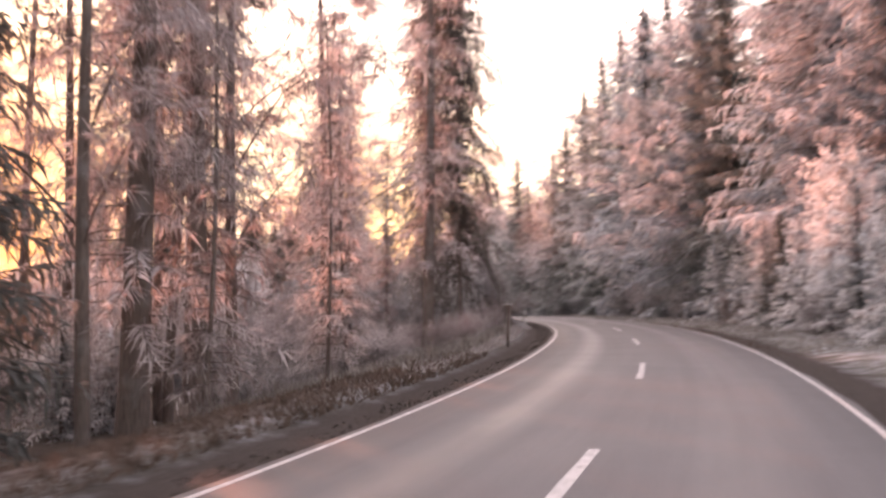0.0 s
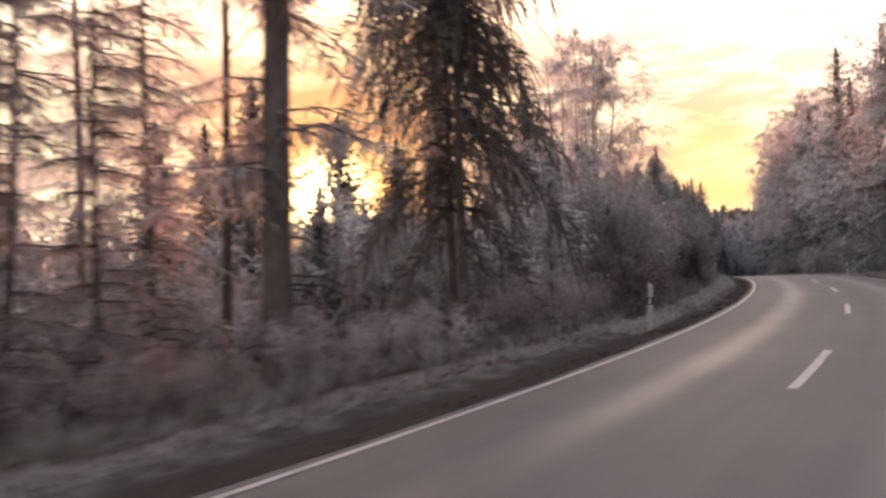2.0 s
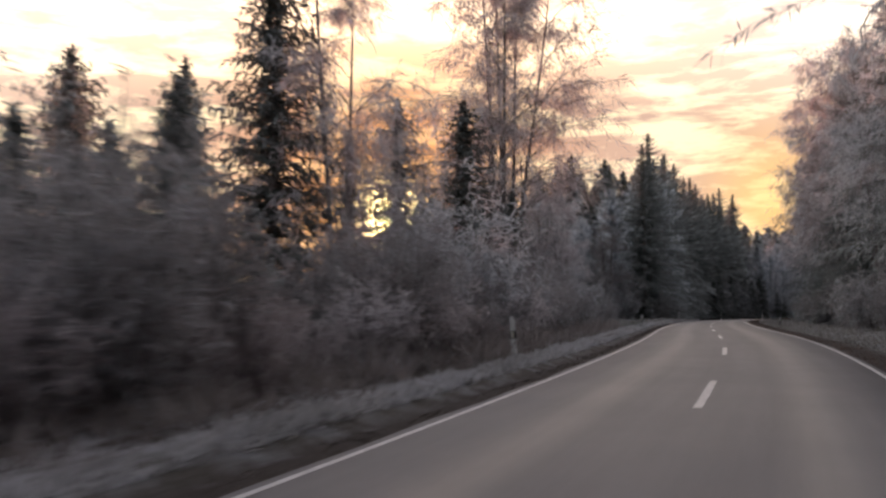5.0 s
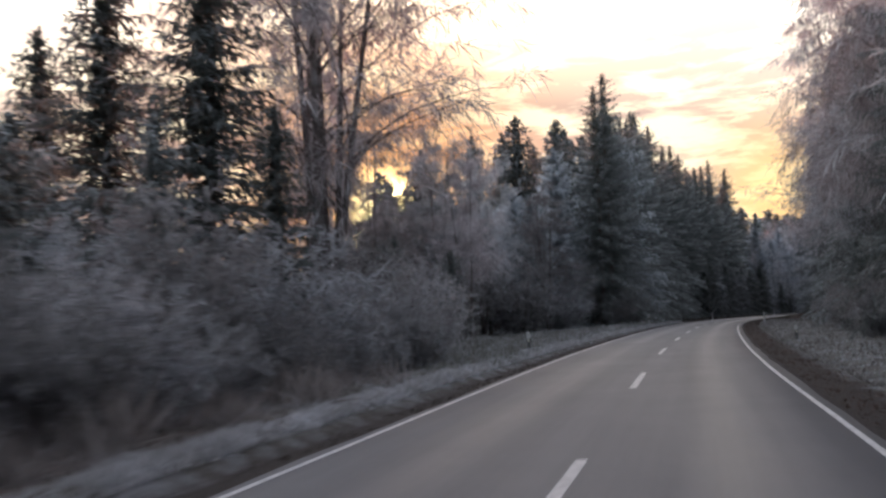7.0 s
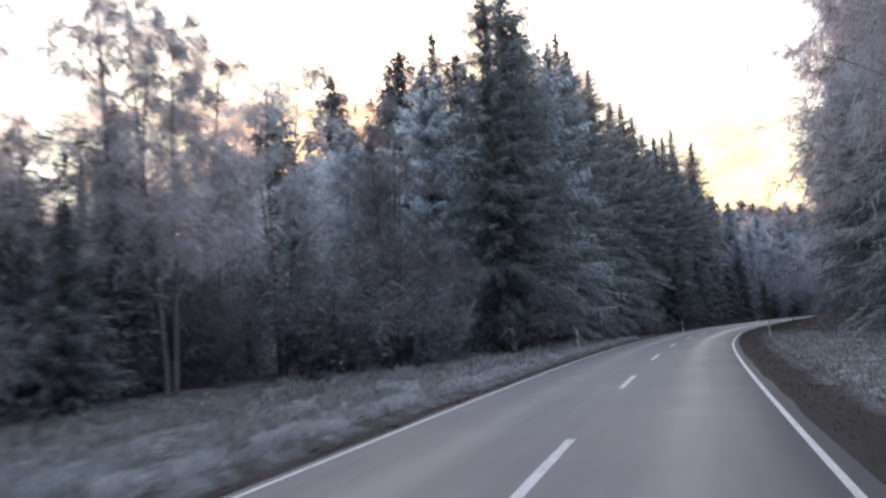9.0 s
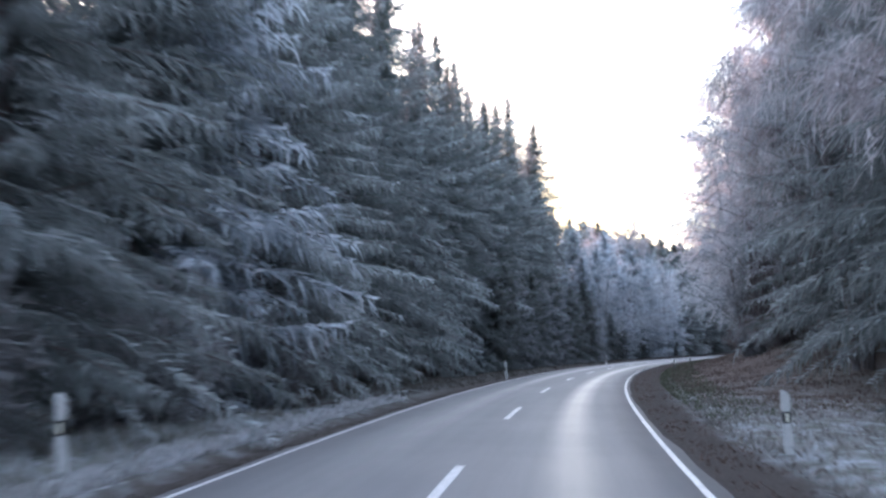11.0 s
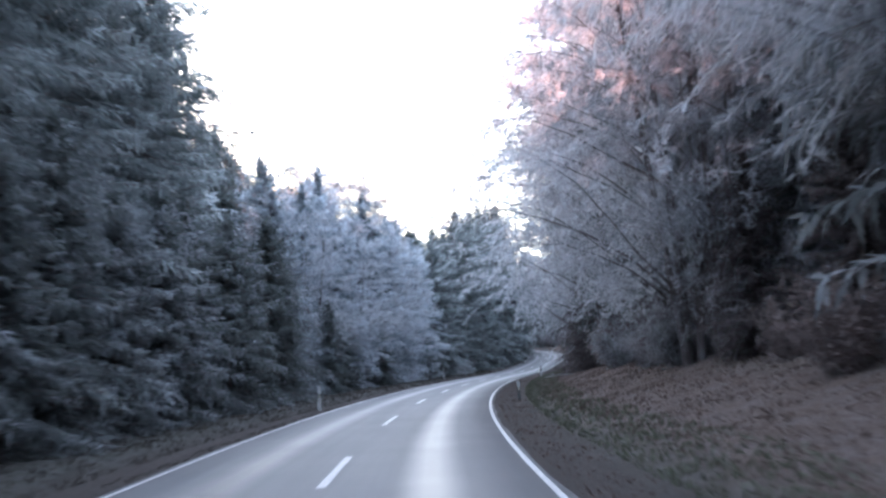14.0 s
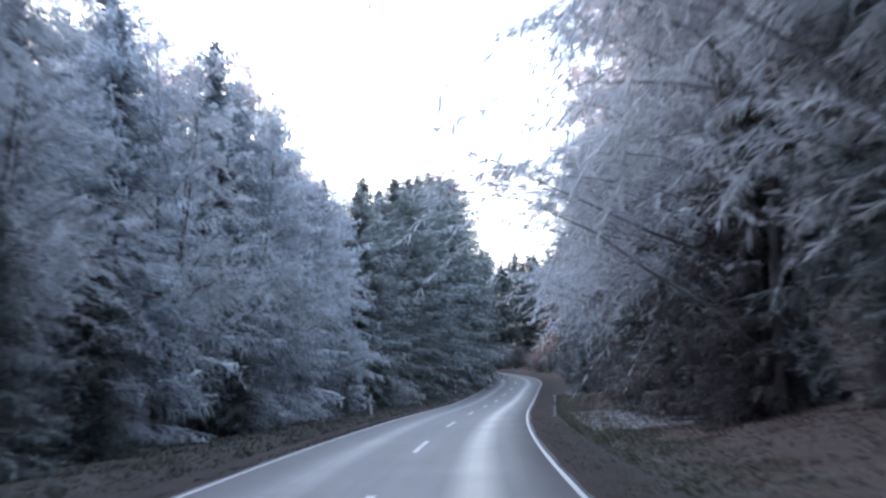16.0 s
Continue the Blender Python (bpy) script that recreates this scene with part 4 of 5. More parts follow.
# thickets, spruces and birches along the left up to the meadow
for kind, s, d, h in [
    ("young_a", 50, -7.5, 5.4), ("bush_c", 52.3, -6.6, 5.2), ("bush_c", 54.6, -7.2, 5.6), ("bush_r", 50.5, -5.8, 2.6), ("bush_c", 57.5, -6.4, 4.0), ("young_b", 59, -10.6, 6.6),
    ("dark_a", 61, -9.6, 4.4), ("young_b", 62.5, -12.9, 7.4), ("young_b", 57.0, -9.4, 6.0), ("dark_a", 66, -17, 9), ("bush_c", 60, -7.3, 4.8), ("young_b", 62.5, -8.8, 5.0),
    ("bush_d", 64, -6.2, 4.6), ("bush_c", 67, -6.8, 4.6), ("young_b", 70, -8.3, 5.0), ("bush_c", 72, -6.0, 4.4), ("bush_c", 75, -7.6, 5.0), ("young_a", 77, -10.8, 6.2),
    ("bush_c", 80, -6.4, 4.4), ("bush_c", 83, -7.8, 5.0), ("young_b", 86, -9.8, 6.2), ("bush_c", 89, -6.6, 4.5), ("bush_c", 92, -7.6, 4.6)]:
    plant(kind, s, d, h)
for kind, s, d, h in [
    ("bush_c", 95.5, -7.0, 3.4), ("bush_d", 99, -7.2, 3.0), ("bush_b", 102, -6.8, 2.6), ("bush_d", 105, -7.0, 2.8), ("bush_a", 108, -7.0, 2.8), ("bush_d", 111, -7.0, 3.0),
    ("bush_a", 114, -7.6, 3.4), ("bush_c", 119, -8.8, 5.6), ("bush_d", 123.5, -8.4, 4.6), ("bush_d", 128, -8.4, 3.4), ("bush_d", 133, -9.8, 4.2), ("bush_a", 138, -9.4, 4.2),
    ("bush_c", 143, -11.6, 5.2), ("bush_d", 121, -12.5, 5.0), ("bush_d", 127, -12.5, 4.2), ("young_b", 95, -20, 9.5),
    ("young_b", 88, -18, 9), ("birch_b", 111, -17.1, 22.8), ("birch_a", 142.0, -15.5, 35.0)]:
    plant(kind, s, d, h)
for kind, s, d, h in [
    ("larch_a", 144.6, -17.8, 26), ("birch_b", 160.8, -24.8, 25),
    ("young_b", 150, -15.2, 6.2), ("dark_a", 158.7, -19.2, 8.6), ("young_b", 137, -27.7, 8), ("young_b", 130.5, -20.5, 6.5), ("young_b", 139, -24.5, 7.6), ("young_b", 129.5, -22.5, 6.4),
    ("young_b", 134, -30, 8.5), ("young_b", 120, -15, 7.8), ("young_b", 126, -14, 8), ("young_b", 92.5, -16.5, 7), ("bush_c", 83, -12.4, 5.4), ("dark_a", 100, -18.8, 11),
    ("dark_a", 96, -16.5, 9), ("young_b", 97, -17, 7.5), ("dark_a", 131.5, -12.8, 9.5)]:
    plant(kind, s, d, h)
for i in range(16):
    plant(tree_rng.choice(["bush_c", "bush_d", "young_b", "bush_c"]), 52 + 2.8 * i + tree_rng.uniform(-1, 1), -13.5 - tree_rng.uniform(0, 5), tree_rng.uniform(4.4, 6.2), 1.2)
for i in range(14):
    plant(tree_rng.choice(["bush_a", "bush_b", "bush_d"]), 101 + 1.7 * i, -11.5 - tree_rng.uniform(0, 9), tree_rng.uniform(2.8, 3.6), 1.2)
for kind, s, d, h in [("young_a", 51.5, -8.6, 5.8), ("young_a", 54.2, -9.8, 6.4), ("young_b", 53, -6.6, 3.4), ("bush_a", 55.6, -6.4, 2.6), ("young_a", 48.6, -7.2, 3.2), ("bush_w", 50.4, -6.6, 1.8), ("bush_w", 42.4, -6.2, 1.9), ("bush_w", 45.6, -6.3, 2.1), ("bush_w", 39.8, -6.6, 1.7), ("bush_w", 48, -6.2, 1.6), ("bush_w", 36.6, -6.8, 1.8), ("bush_w", 33, -6.9, 1.6), ("bush_w", 29, -7.0, 1.8)]:
    plant(kind, s, d, h)
for i in range(26):
    plant(tree_rng.choice(["bush_w", "bush_a", "bush_w"]), 58.5 + 1.9 * i + tree_rng.uniform(-0.6, 0.6), -6.2 - tree_rng.uniform(0, 0.8), tree_rng.uniform(1.7, 3.0), 0.95)
for i in range(16):
    plant(tree_rng.choice(["bush_d", "young_b", "bush_c"]), 54 + 3.1 * i + tree_rng.uniform(-0.6, 0.6), -9.2 - tree_rng.uniform(0, 1.5), tree_rng.uniform(3.8, 5.2), 1.05)
for kind, s, d, h in [("dome", 101, -8.8, 6.6), ("dome", 107.5, -9.0, 3.2), ("pole_tree", 109.5, -12.5, 8.0), ("pole_tree", 113, -15, 7.4), ("pole_tree", 115.5, -17.5, 8.6)]:
    plant(kind, s, d, h)
for kind, s, d, h, w in [
    ("dark_a", 133.4, -16.7, 16.8, 1.5), ("dark_a", 134.3, -22.0, 17.2, 1.35), ("dark_a", 135.6, -26.4, 15.4, 1.2), ("dark_a", 109.8, -20.0, 18.7, 1.25), ("dark_a", 84.5, -25.6, 10.8, 1.35),
    ("dark_a", 90.5, -23.7, 9.8, 1.6), ("dark_a", 104, -26.9, 13.2, 1.25), ("dark_a", 102.8, -36.2, 16.2, 1.1), ("dark_a", 104, -45, 20.5, 1.1), ("young_b", 123, -16.5, 7.6, 1.5)]:
    plant(kind, s, d, h, w)
for i in range(12):
    plant("bush_d", 106 + 2.1 * i, -6.5 - tree_rng.uniform(0, 0.6), tree_rng.uniform(1.8, 2.8), 1.0)
# behind the meadow
for kind, s, d, h in [("young_b", 156, -13.8, 5.6), ("dark_a", 161, -16, 7), ("young_b", 150, -12.4, 4.5), ("birch_b", 161.5, -14.5, 15), ("dark_a", 165, -18.5, 9), ("dark_a", 153, -17, 6), ("birch_b", 156, -19, 17), ("broad_a", 163, -17, 15), ("birch_b", 169, -18, 16), ("broad_a", 174, -17, 15), ("larch_b", 158, -21, 20)]:
    plant(kind, s, d, h)
for i in range(26):
    s = 142 + 1.7 * i + tree_rng.uniform(-0.8, 0.8)
    plant(tree_rng.choice(["bush_c", "bush_d", "young_b", "spruce_b", "broad_a", "young_a"]), s, -18.5 - tree_rng.uniform(0, 6), tree_rng.uniform(7.5, 11.5) * (0.72 if s < 163 else 1.0), 0.95)
for kind, s, d, h in [
    ("broad_g", 175.6, -12.0, 12.5), ("bush_d", 176.3, -10.8, 4.5), ("bush_d", 171.0, -13.0, 6.5), ("spruce_b", 176, -17, 11), ("broad_a", 171, -18, 11), ("pale_a", 181, -16, 13),
    ("broad_a", 184, -18, 13), ("dark_a", 168, -21, 12), ("dark_a", 162, -25, 9.5), ("young_b", 158, -20, 8), ("spruce_b", 178, -22, 13), ("dark_a", 155, -28, 9),
    ("bush_c", 166, -16.4, 6.0), ("bush_a", 160, -16.5, 4.5), ("bush_b", 154, -15.8, 4.0)]:
    plant(kind, s, d, h)
for kind, s, d, h in [
    ("bush_a", 149, -14.5, 4.0), ("spruce_b", 183.5, -8.8, 22), ("spruce_a", 186.5, -8.4, 24), ("pale_b", 185, -13, 17), ("full_a", 193, -9.4, 22), ("pale_a", 196, -10.0, 21.5),
    ("spruce_c", 199.5, -8.6, 22), ("spruce_a", 204, -9.0, 24), ("pale_b", 179, -14, 12), ("spruce_b", 208, -9, 22), ("spruce_a", 190, -14, 21), ("bush_d", 183, -7.6, 4),
    ("bush_d", 190, -7.4, 4), ("bush_d", 197, -7.6, 4)]:
    plant(kind, s, d, h)

# the close dark spruce wall on the left of the last bends
for i in range(18):
    s = 212 + 3.2 * i
    kind = ["spruce_a", "spruce_c", "spruce_b", "spruce_c"][i % 4]
    plant(kind, s, -10.6 - tree_rng.uniform(0, 1.4), tree_rng.uniform(23, 26.5), tree_rng.uniform(0.95, 1.1))
for i in range(20):
    plant(tree_rng.choice(["far_a", "far_b", "far_b"]), 206 + 3.8 * i, -15.5 - tree_rng.uniform(0, 4), tree_rng.uniform(22, 26), 1.1)
for i in range(18):
    plant(tree_rng.choice(["far_a", "far_b"]), 200 + 6.0 * i, -22 - tree_rng.uniform(0, 6), tree_rng.uniform(22, 26), 1.15)
for i in range(12):
    plant("low_dark", 236 + 3.3 * i, -6.9 - tree_rng.uniform(0, 0.6), tree_rng.uniform(6.0, 9.0), 1.05)
# hoar-white group, then darker spruces where the road bends away
for kind, s, d, h in [
    ("pale_a", 282, -10.6, 13), ("pale_b", 290, -11.0, 15.0), ("pale_a", 294, -9.8, 14.0), ("pale_b", 298, -12, 18), ("pale_a", 302.7, -9.6, 16.5), ("pale_a", 307, -10, 15),
    ("pale_b", 311, -9.4, 15.5), ("pale_a", 315, -10.5, 16.5), ("birch_b", 320.7, -13.7, 24.5), ("pale_b", 320, -9.6, 14), ("birch_b", 313, -16, 23), ("broad_a", 305, -15, 20),
    ("pale_a", 325, -10.2, 15.5), ("pale_b", 293, -15, 18), ("full_a", 331, -9.2, 16), ("full_a", 336, -9.8, 18), ("full_a", 341, -9.4, 18), ("full_a", 346, -9, 20)]:
    plant(kind, s, d, h, 1.35 if s > 330 else 1.0)
for kind, s, d, h in [
    ("full_a", 351, -8.4, 21), ("full_a", 357, -8.4, 22.5), ("full_a", 363, -8.2, 24), ("full_a", 369, -7.8, 24.5), ("full_a", 375, -7.4, 25), ("full_a", 381, -7.0, 26),
    ("full_a", 388, -7, 25), ("full_a", 382, -14, 26), ("broad_b", 296, -9.0, 13), ("broad_b", 306, -9.2, 14), ("broad_b", 286, -9.4, 12), ("broad_b", 316, -9.4, 13),
    ("young_b", 300, -7.6, 5), ("low_dark", 289, -8.0, 5.5), ("young_b", 284, -7.8, 6), ("young_b", 318, -7.4, 4.5), ("bush_b", 333, -7.4, 2.5)]:
    plant(kind, s, d, h, 1.35 if s > 330 else 1.0)
for i in range(14):
    plant(tree_rng.choice(["far_a", "far_b"]), 290 + 7 * i, -20 - tree_rng.uniform(0, 6), tree_rng.uniform(20, 25), 1.2)

# right side of the first bend: young frosted trees before tall conifers
for kind, s, d, h in [
    ("young_a", 24, 8.0, 6.0), ("young_a", 27.5, 7.6, 6.0), ("young_a", 31, 8.4, 7.5), ("young_a", 35, 8.8, 8.0), ("young_b", 38.5, 7.8, 5.5), ("young_a", 42, 8.4, 6.0),
    ("young_b", 47, 8.0, 5.0), ("young_a", 52, 8.2, 5.2), ("bush_a", 57, 7.6, 3.2), ("bush_a", 29, 6.8, 2.2), ("bush_r", 45, 7.0, 2.4), ("bush_a", 63, 8, 3.6),
    ("young_a", 22, 8.8, 7.4), ("young_a", 29.5, 7.2, 4.6), ("young_a", 33.4, 7.2, 4.8), ("young_a", 39.8, 7.4, 5.2), ("young_a", 45, 8.0, 5.4), ("young_a", 48.6, 8.8, 5.2),
    ("young_a", 36.6, 10.6, 8.6), ("young_a", 40.5, 10.8, 8.2), ("young_a", 44, 10.4, 7.4), ("pale_b", 38, 13.5, 24), ("larch_c", 30, 13, 27), ("pale_a", 45, 12.5, 27), ("spruce_a", 52, 12.5, 28), ("spruce_c", 58, 11.5, 28), ("pale_a", 64, 11.8, 27)]:
    plant(kind, s, d, h)
for kind, s, d, h in [
    ("spruce_a", 71, 11.5, 28), ("pale_b", 77, 11.4, 29), ("broad_b", 68, 10.5, 22), ("broad_b", 86, 10.2, 22), ("broad_b", 104, 9.8, 19), ("spruce_b", 83, 11.0, 29),
    ("spruce_a", 89, 10.8, 28), ("spruce_c", 95, 10.6, 26), ("spruce_b", 101, 10.2, 23), ("spruce_a", 107, 10.4, 21), ("birch_b", 113, 11, 20), ("spruce_b", 118, 10.2, 19),
    ("spruce_a", 124.7, 10.6, 23.5), ("broad_a", 130, 10, 19), ("spruce_b", 136, 10.4, 18), ("spruce_c", 142, 10.6, 20), ("birch_b", 148, 10.8, 24), ("birch_a", 155.5, 11.6, 27)]:
    plant(kind, s, d, h)
for i in range(22):
    plant(tree_rng.choice(["far_a", "far_b", "far_a"]), 24 + 6.0 * i, 17 + tree_rng.uniform(0, 7), tree_rng.uniform(20, 25) if i < 13 else tree_rng.uniform(16, 20), 1.15)
for i in range(20):
    plant(tree_rng.choice(["bush_a", "bush_c", "bush_d", "young_b"]), 68 + 4.6 * i, 7.9 + tree_rng.uniform(0, 1.0), tree_rng.uniform(2.6, 4.8))
# tall rimed trees on the right up to and round the last bends
for i in range(14):
    kind = ["spruce_c", "broad_a", "spruce_a", "birch_b", "spruce_b"][i % 5]
    plant(kind, 161 + 4.4 * i, 11.6 + tree_rng.uniform(0, 1.6), tree_rng.uniform(23, 27), 1.0)
for i in range(34):
    kind = ["spruce_a", "broad_b", "broad_a", "spruce_b", "broad_b", "spruce_c"][i % 6] if i < 5 else ["broad_a", "broad_b", "dark_a"][i % 3]
    plant(kind, 222 + 4.6 * i, 13.0 + tree_rng.uniform(0, 2.0) - 1.6 * (i > 9) - 0.9 * (i > 12), tree_rng.uniform(22, 26), 1.05)
for i in range(34):
    plant(tree_rng.choice(["far_a", "far_b", "far_a"]), 165 + 7.0 * i, 17.5 + tree_rng.uniform(0, 7), tree_rng.uniform(22, 26), 1.2)
for i in range(24):
    plant(tree_rng.choice(["bush_r", "bush_r", "bush_d", "bush_a"]), 226 + 4.9 * i, 9.2 + tree_rng.uniform(0, 1.8), tree_rng.uniform(1.6, 3.4))

# pale crowns on the right, whose whiteness stands in for haze
for i in range(12):
    plant("broad_b", 256 + 6.3 * i + tree_rng.uniform(-1, 1), 10.0 + tree_rng.uniform(0, 2), tree_rng.uniform(8, 12), 1.0)
for kind, s, d, h, w in [("broad_b", 259, 9.8, 23, 1.0), ("broad_b", 268, 10.6, 24, 1.1), ("broad_b", 280, 10.4, 25, 1.15), ("broad_b", 291, 9.4, 26, 1.2), ("broad_b", 303, 10.0, 24, 1.1), ("broad_a", 243, 11, 22, 1.0), ("dark_a", 296, 9.6, 11, 1.1), ("dark_a", 306, 9.0, 14, 1.0), ("dark_a", 316, 9.2, 16, 1.0), ("spruce_b", 284, 10, 9, 1.2)]:
    plant(kind, s, d, h, w)

for i in range(8):
    plant("brown_a", 228 + 6.6 * i, 10.6 + tree_rng.uniform(0, 1.0), tree_rng.uniform(5.0, 7.5), 1.1)
for i in range(9):
    plant("brown_a", 291 + 4.6 * i, 8.6 + tree_rng.uniform(0, 0.9), tree_rng.uniform(8.5, 12), 1.05)
# far treeline beyond the fields on the left
for i in range(26):
    far_plant(-10 + 7.5 * i + tree_rng.uniform(-2, 2), -58 - tree_rng.uniform(0, 16), tree_rng.uniform(5.5, 8.5), 1.4)
for kind, s, d, h in [("dark_a", 59, -28.4, 9.5), ("dark_a", 72.7, -34, 11), ("young_b", 66, -33, 9), ("young_b", 80, -36, 10), ("dark_a", 88, -40, 12), ("dark_a", 112, -38, 12), ("dark_a", 120, -44, 12)]:
    plant(kind, s, d, h)
# the wood that closes the view at the far bend
for i in range(48):
    far_plant(350 + 2.4 * i, (8.6, 12.5, 17.5)[i % 3] + tree_rng.uniform(0, 2), tree_rng.uniform(15, 20), 1.15)
for i in range(16):
    far_plant(380 + 4 * i, -9 - tree_rng.uniform(0, 5), tree_rng.uniform(21, 25), 1.25)
for i in range(14):
    far_plant(384 + 5 * i, -17 - tree_rng.uniform(0, 12), tree_rng.uniform(21, 25), 1.25)
for i in range(22):
    plant(tree_rng.choice(["bush_d", "bush_c", "bush_d", "young_b"]), 340 + 4 * i, 6.6 + tree_rng.uniform(0, 2), tree_rng.uniform(3.0, 5.5), 1.2)
# hidden row on the left, added to keep the low sun off the far bend
for i in range(16):
    far_plant(325 + 6.5 * i, -29 - tree_rng.uniform(0, 9), tree_rng.uniform(24, 27), 1.3)
# unseen trees round the bend, added to block sun shining in along the road
for i in range(11):
    far_plant(436 + 4 * i, -8.5 - tree_rng.uniform(0, 2), tree_rng.uniform(21, 25), 1.3)
    far_plant(438 + 4 * i, -15 - tree_rng.uniform(0, 4), tree_rng.uniform(21, 25), 1.3)
for i in range(18):
    far_plant(452 + 1.5 * i, (8.5, 13.0, 18.0)[i % 3] + tree_rng.uniform(0, 2), tree_rng.uniform(18, 23), 1.3)
# deeper wood behind the first rows
for i in range(56):
    far_plant(30 + 6.2 * i + tree_rng.uniform(-2, 2), 27 + tree_rng.uniform(0, 22), tree_rng.uniform(17, 22), 1.2)
for i in range(30):
    far_plant(205 + 5.6 * i + tree_rng.uniform(-2, 2), -31 - tree_rng.uniform(0, 20), tree_rng.uniform(18, 23), 1.2)
# behind the start
for i in range(10):
    far_plant(-20 - 7 * i, (-11, 11)[i % 2], 22, 1.0)
rimed_wood.build("rimed spruces closing the view in the distance, some added to block the sun", M_SPRUCE)
dark_wood.build("dark spruces closing the view in the distance, some added to block the sun", M_DARK)


# undergrowth at the foot of the tall birch
for kind, s, d, h, w in [("young_b", 137.5, -19.5, 7.2, 1.5), ("young_b", 135.5, -15.2, 5.6, 1.5), ("bush_c", 146.5, -14.8, 6.0, 1.1), ("bush_c", 142.5, -14.2, 5.4, 1.1), ("bush_d", 138, -13.4, 5.6, 1.1), ("bush_d", 140.4, -13.0, 5.2, 1.1)]:
    plant(kind, s, d, h, w)


# ------------------------------------------------------------------ posts
def slab_post(name, w, t, h, top_cut=0.0):
    bm = bmesh.new()
    bmesh.ops.create_cube(bm, size=1.0, matrix=Matrix.Translation((0, 0, h / 2)) @ Matrix.Diagonal((w, t, h, 1)))
    for v in bm.verts:
        if v.co.z > h * 0.9 and v.co.x > 0:
            v.co.z -= top_cut
    bmesh.ops.bevel(bm, geom=[e for e in bm.edges], offset=min(w, t) * 0.22, segments=2, affect="EDGES")
    return bm


def delineator(height, s, d):
    root = new("delineator_post")
    # short posts get the darkened shaft, shade painted as colour
    part("shaft", slab_post("shaft", 0.12, 0.09, height * 0.5), M_POST if height > 0.9 else M_POST_SHADED, root)
    bm = slab_post("band", 0.122, 0.092, height * 0.18)
    bmesh.ops.translate(bm, verts=bm.verts, vec=(0, 0, height * 0.49))
    band = part("black_band", bm, M_BLACK, root, "slanted black band")
    bm = slab_post("reflector", 0.05, 0.02, height * 0.13)
    bmesh.ops.translate(bm, verts=bm.verts, vec=(0, -0.045, height * 0.515))
    part("reflector", bm, M_REFLECT, band, "pale reflector")
    bm = slab_post("cap", 0.118, 0.09, height * 0.35, 0.05)
    bmesh.ops.translate(bm, verts=bm.verts, vec=(0, 0, height * 0.66))
    part("cap", bm, M_POST, root)
    p = place(s, d)
    root.matrix_basis = pose(p.x, p.y, p.z - 0.02, 0, tree_rng.uniform(-3, 3), turn_at(s))
    tagged(root, "white roadside delineator post with black band" if height > 0.9 else "short roadside post with a pale reflector, shaft darkened as if back-lit", "road post", group="posts along the road")
    return root


for s, d, h in [(46.55, -4.2, 1.0), (92, -4.6, 1.0), (133.4, -4.4, 0.74), (182.5, -4.7, 1.02), (223.3, -4.1, 1.02), (265, -4.1, 1.02), (312, -4.8, 1.05), (352, -4.6, 1.0),
                (142.2, 4.85, 0.62), (186, 4.6, 0.95), (231, 5.1, 0.62), (265.8, 4.05, 0.8), (311, 4.2, 1.0), (96, 4.6, 1.0)]:
    delineator(h, s, d)


def marker(s, d):
    """A slim pole with a small flat plate on top."""
    root = new("marker_pole")
    bm = bmesh.new()
    bmesh.ops.create_cone(bm, cap_ends=True, segments=12, radius1=0.045, radius2=0.04, depth=1.45, matrix=Matrix.Translation((0, 0, 0.72)))
    part("pole", bm, M_WOOD, root, smooth=True)
    bm = bmesh.new()
    bmesh.ops.create_cube(bm, size=1.0, matrix=Matrix.Translation((0, 0, 1.46)) @ Matrix.Diagonal((0.34, 0.2, 0.035, 1)))
    bmesh.ops.bevel(bm, geom=[e for e in bm.edges], offset=0.012, segments=2, affect="EDGES")
    part("plate", bm, M_POST, root, "small pale plate")
    p = place(s, d)
    root.matrix_basis = pose(p.x, p.y, p.z, 0, 2, turn_at(s))
    tagged(root, "dark marker pole with a flat plate on the verge", "marker pole")


marker(25.6, -4.3)


# ------------------------------------------------------------------ grass on the verges
def grass_strip(name, label, count, s0, s1, d0, d1, height, material, seed, skew=1.6, tussocks=0):
    rng = np.random.default_rng(seed)
    bl = Blades(rng)
    s = rng.uniform(s0, s1, count)
    d = d0 + (d1 - d0) * rng.random(count) ** skew
    if tussocks:
        cs, cd = rng.uniform(s0, s1, tussocks), d0 + (d1 - d0) * rng.random(tussocks) ** skew
        ch = rng.uniform(0.5, 1.3, tussocks)
        k = rng.integers(0, tussocks, count)
        s, d = cs[k] + rng.normal(0, 0.2, count), cd[k] + rng.normal(0, 0.2, count)
        height = height * ch[k]
    clump = 0.5 + 0.5 * np.sin(s * 1.9 + 2 * np.sin(d * 1.3)) * np.sin(d * 2.1 + s * 0.7)
    x, y = flat_place(s, d)
    z = ground_z(s, d) - 0.02
    way = np.array([0, 0, 1.0]) + rng.normal(0, 0.5, (count, 3))
    bl.add(np.stack([x, y, z], -1), way, height * (0.35 + 0.65 * clump) * rng.uniform(0.6, 1.2, count), rng.uniform(0.012, 0.03, count))
    tagged(link(name, bl.mesh(name, material)), label, "grass", kind="stuff")


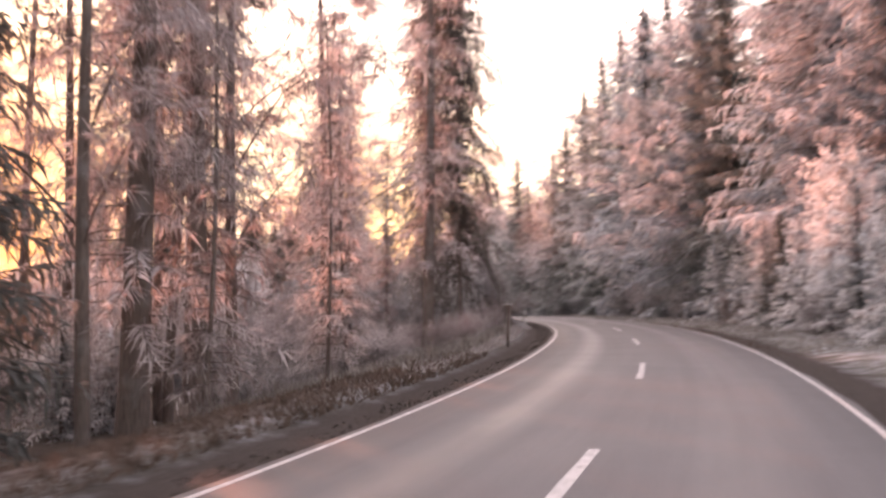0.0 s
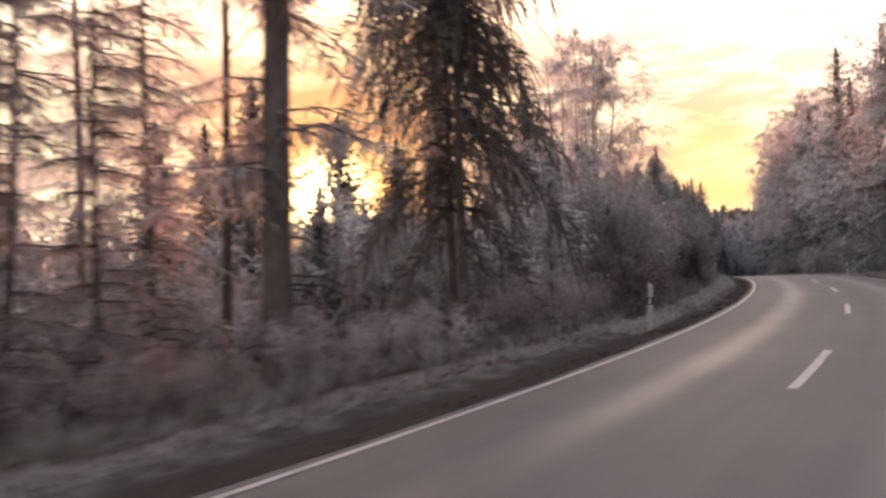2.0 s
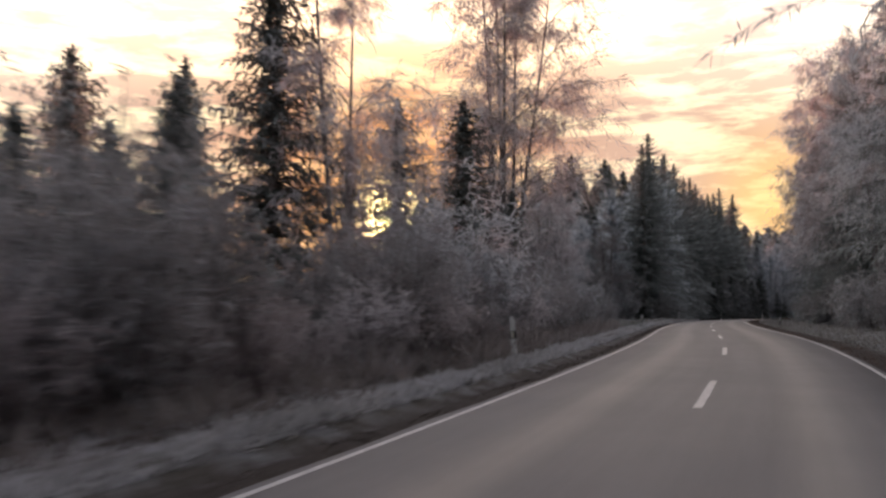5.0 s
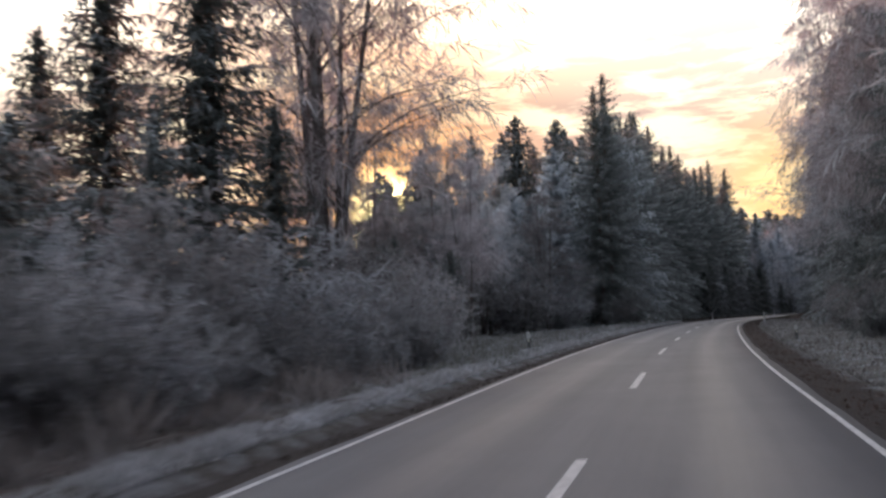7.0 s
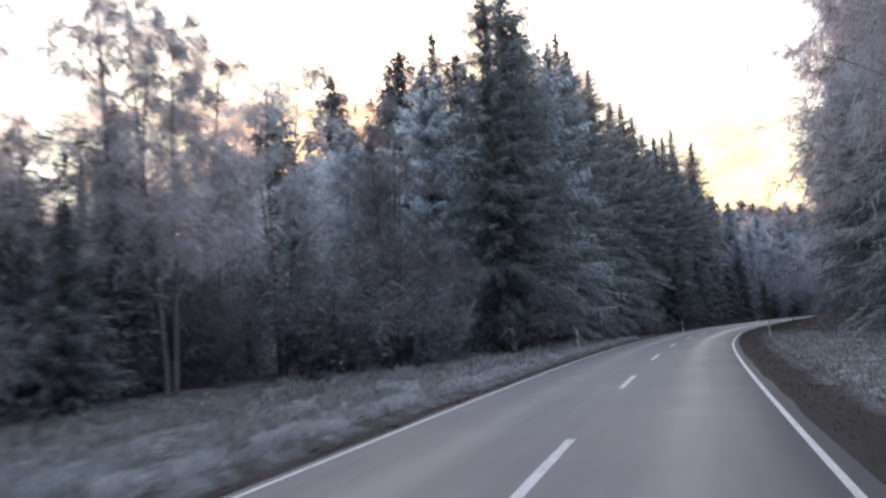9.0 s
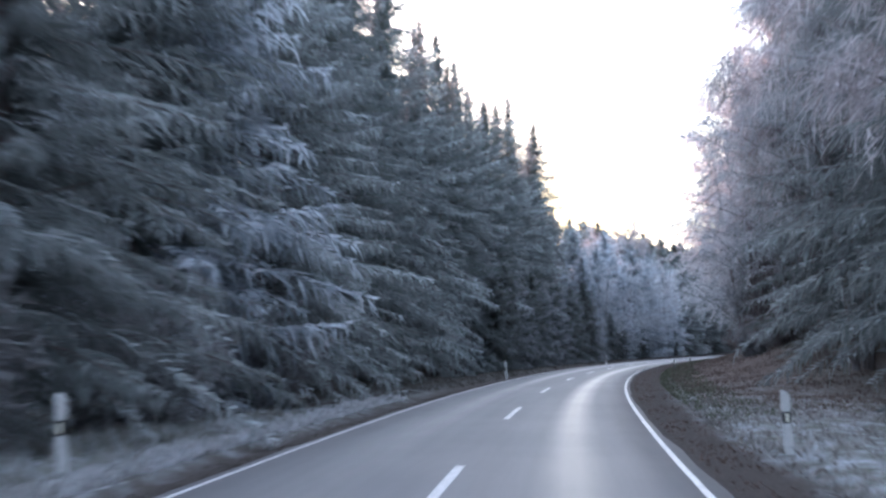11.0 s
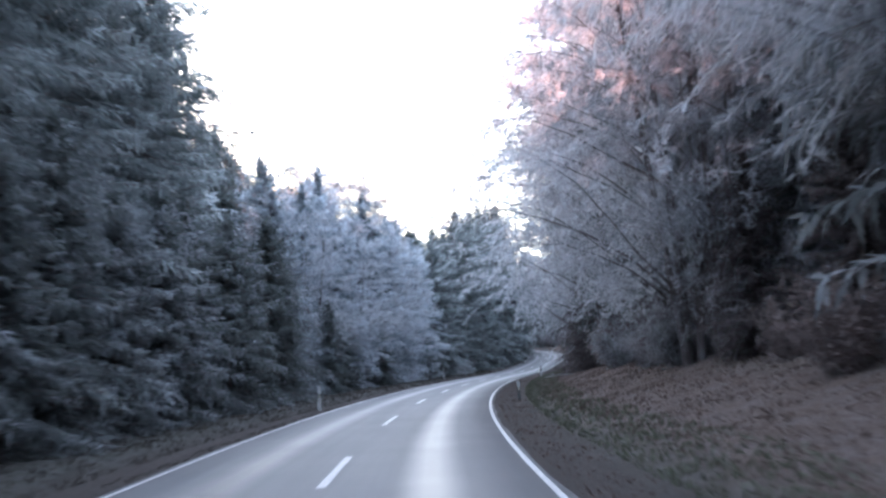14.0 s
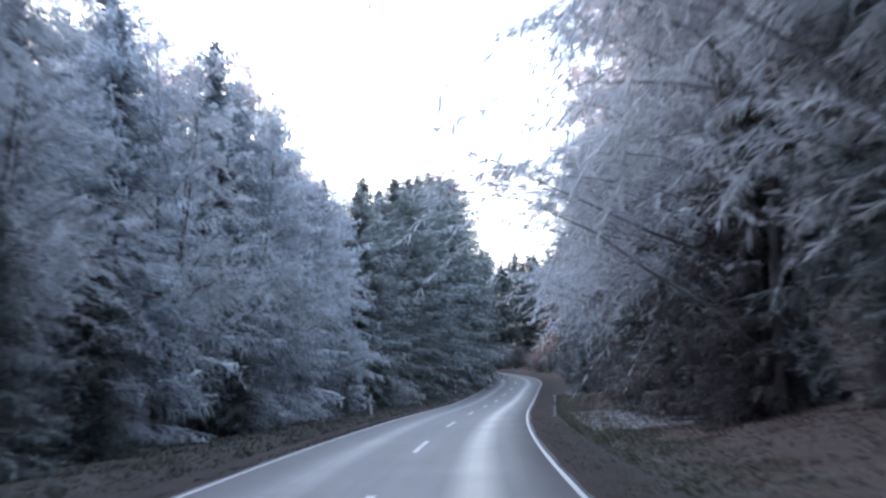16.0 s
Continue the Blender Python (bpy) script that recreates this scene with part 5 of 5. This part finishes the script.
grass_strip("frosted_grass", "grey-brown grass with a trace of frost on the verge", 6000, 20, 60, -4.6, -8.0, 0.16, M_DEAD, 41, 2.0)
grass_strip("frosted_grass", "tufts of frosted grass on the verge", 5000, 50, 130, -4.6, -6.2, 0.24, M_DULL, 50, 1.6)
grass_strip("undergrowth", "low brown stalks and brambles below the wood", 20000, 14, 54, -5.2, -11.0, 0.6, M_DULL, 55, 1.0, 800)
grass_strip("tall_weeds", "tall withered weeds below the thicket", 24000, 50, 122, -4.9, -9.0, 1.0, M_WEED, 54, 1.0, 900)
grass_strip("brown_grass", "dull brown grass with traces of frost", 9000, -8, 21, -4.35, -10.0, 0.3, M_DEAD, 48)
grass_strip("frosted_grass", "tussocks of frosted meadow grass beside the road", 34000, 125, 192, -4.2, -14.0, 0.5, M_GRASS, 42, 1.1, 1100)
grass_strip("brown_grass", "dull brown grass below the spruces, colour darkened for their shade", 26000, 192, 345, -4.2, -9.0, 0.17, M_HUMUS_SHADED, 43)
grass_strip("frosted_grass", "frosted grass on the verge", 24000, 20, 198, 4.3, 9.0, 0.3, M_DULL, 44)
grass_strip("brown_grass", "brown grass and litter on the bank", 60000, 195, 345, 4.9, 12.0, 0.17, M_DEAD, 45, 1.0)
grass_strip("dull_grass", "dull green grass with a trace of frost on the verge", 18000, 192, 345, 4.4, 6.2, 0.22, M_MOSS, 52, 1.4)
grass_strip("frosted_grass", "short frosted grass in a small clearing", 9000, 296, 312, 4.9, 9.0, 0.14, M_FRINGE, 53, 1.0)
grass_strip("verge_stubble", "short dark stubble beside the asphalt", 14000, -6, 345, -3.2, -3.75, 0.09, M_HUMUS_SHADED, 46, 1.0)
grass_strip("verge_stubble", "short dark stubble beside the asphalt", 22000, 20, 345, 3.2, 4.5, 0.09, M_DEAD, 47, 1.0)
grass_strip("frosted_grass", "pale fringe of frosted grass behind the soil edge", 4500, 14, 47, -4.5, -5.1, 0.24, M_WEED, 49, 1.2)
grass_strip("frosted_grass", "pale fringe of frosted grass behind the soil edge", 30000, 44, 200, -4.0, -4.6, 0.27, M_FRINGE, 51, 1.2)
grass_strip("frosted_grass", "white frosted grass on a low bank at the crest", 5000, 60, 84, -4.4, -5.7, 0.22, M_FRINGE, 56, 1.0)
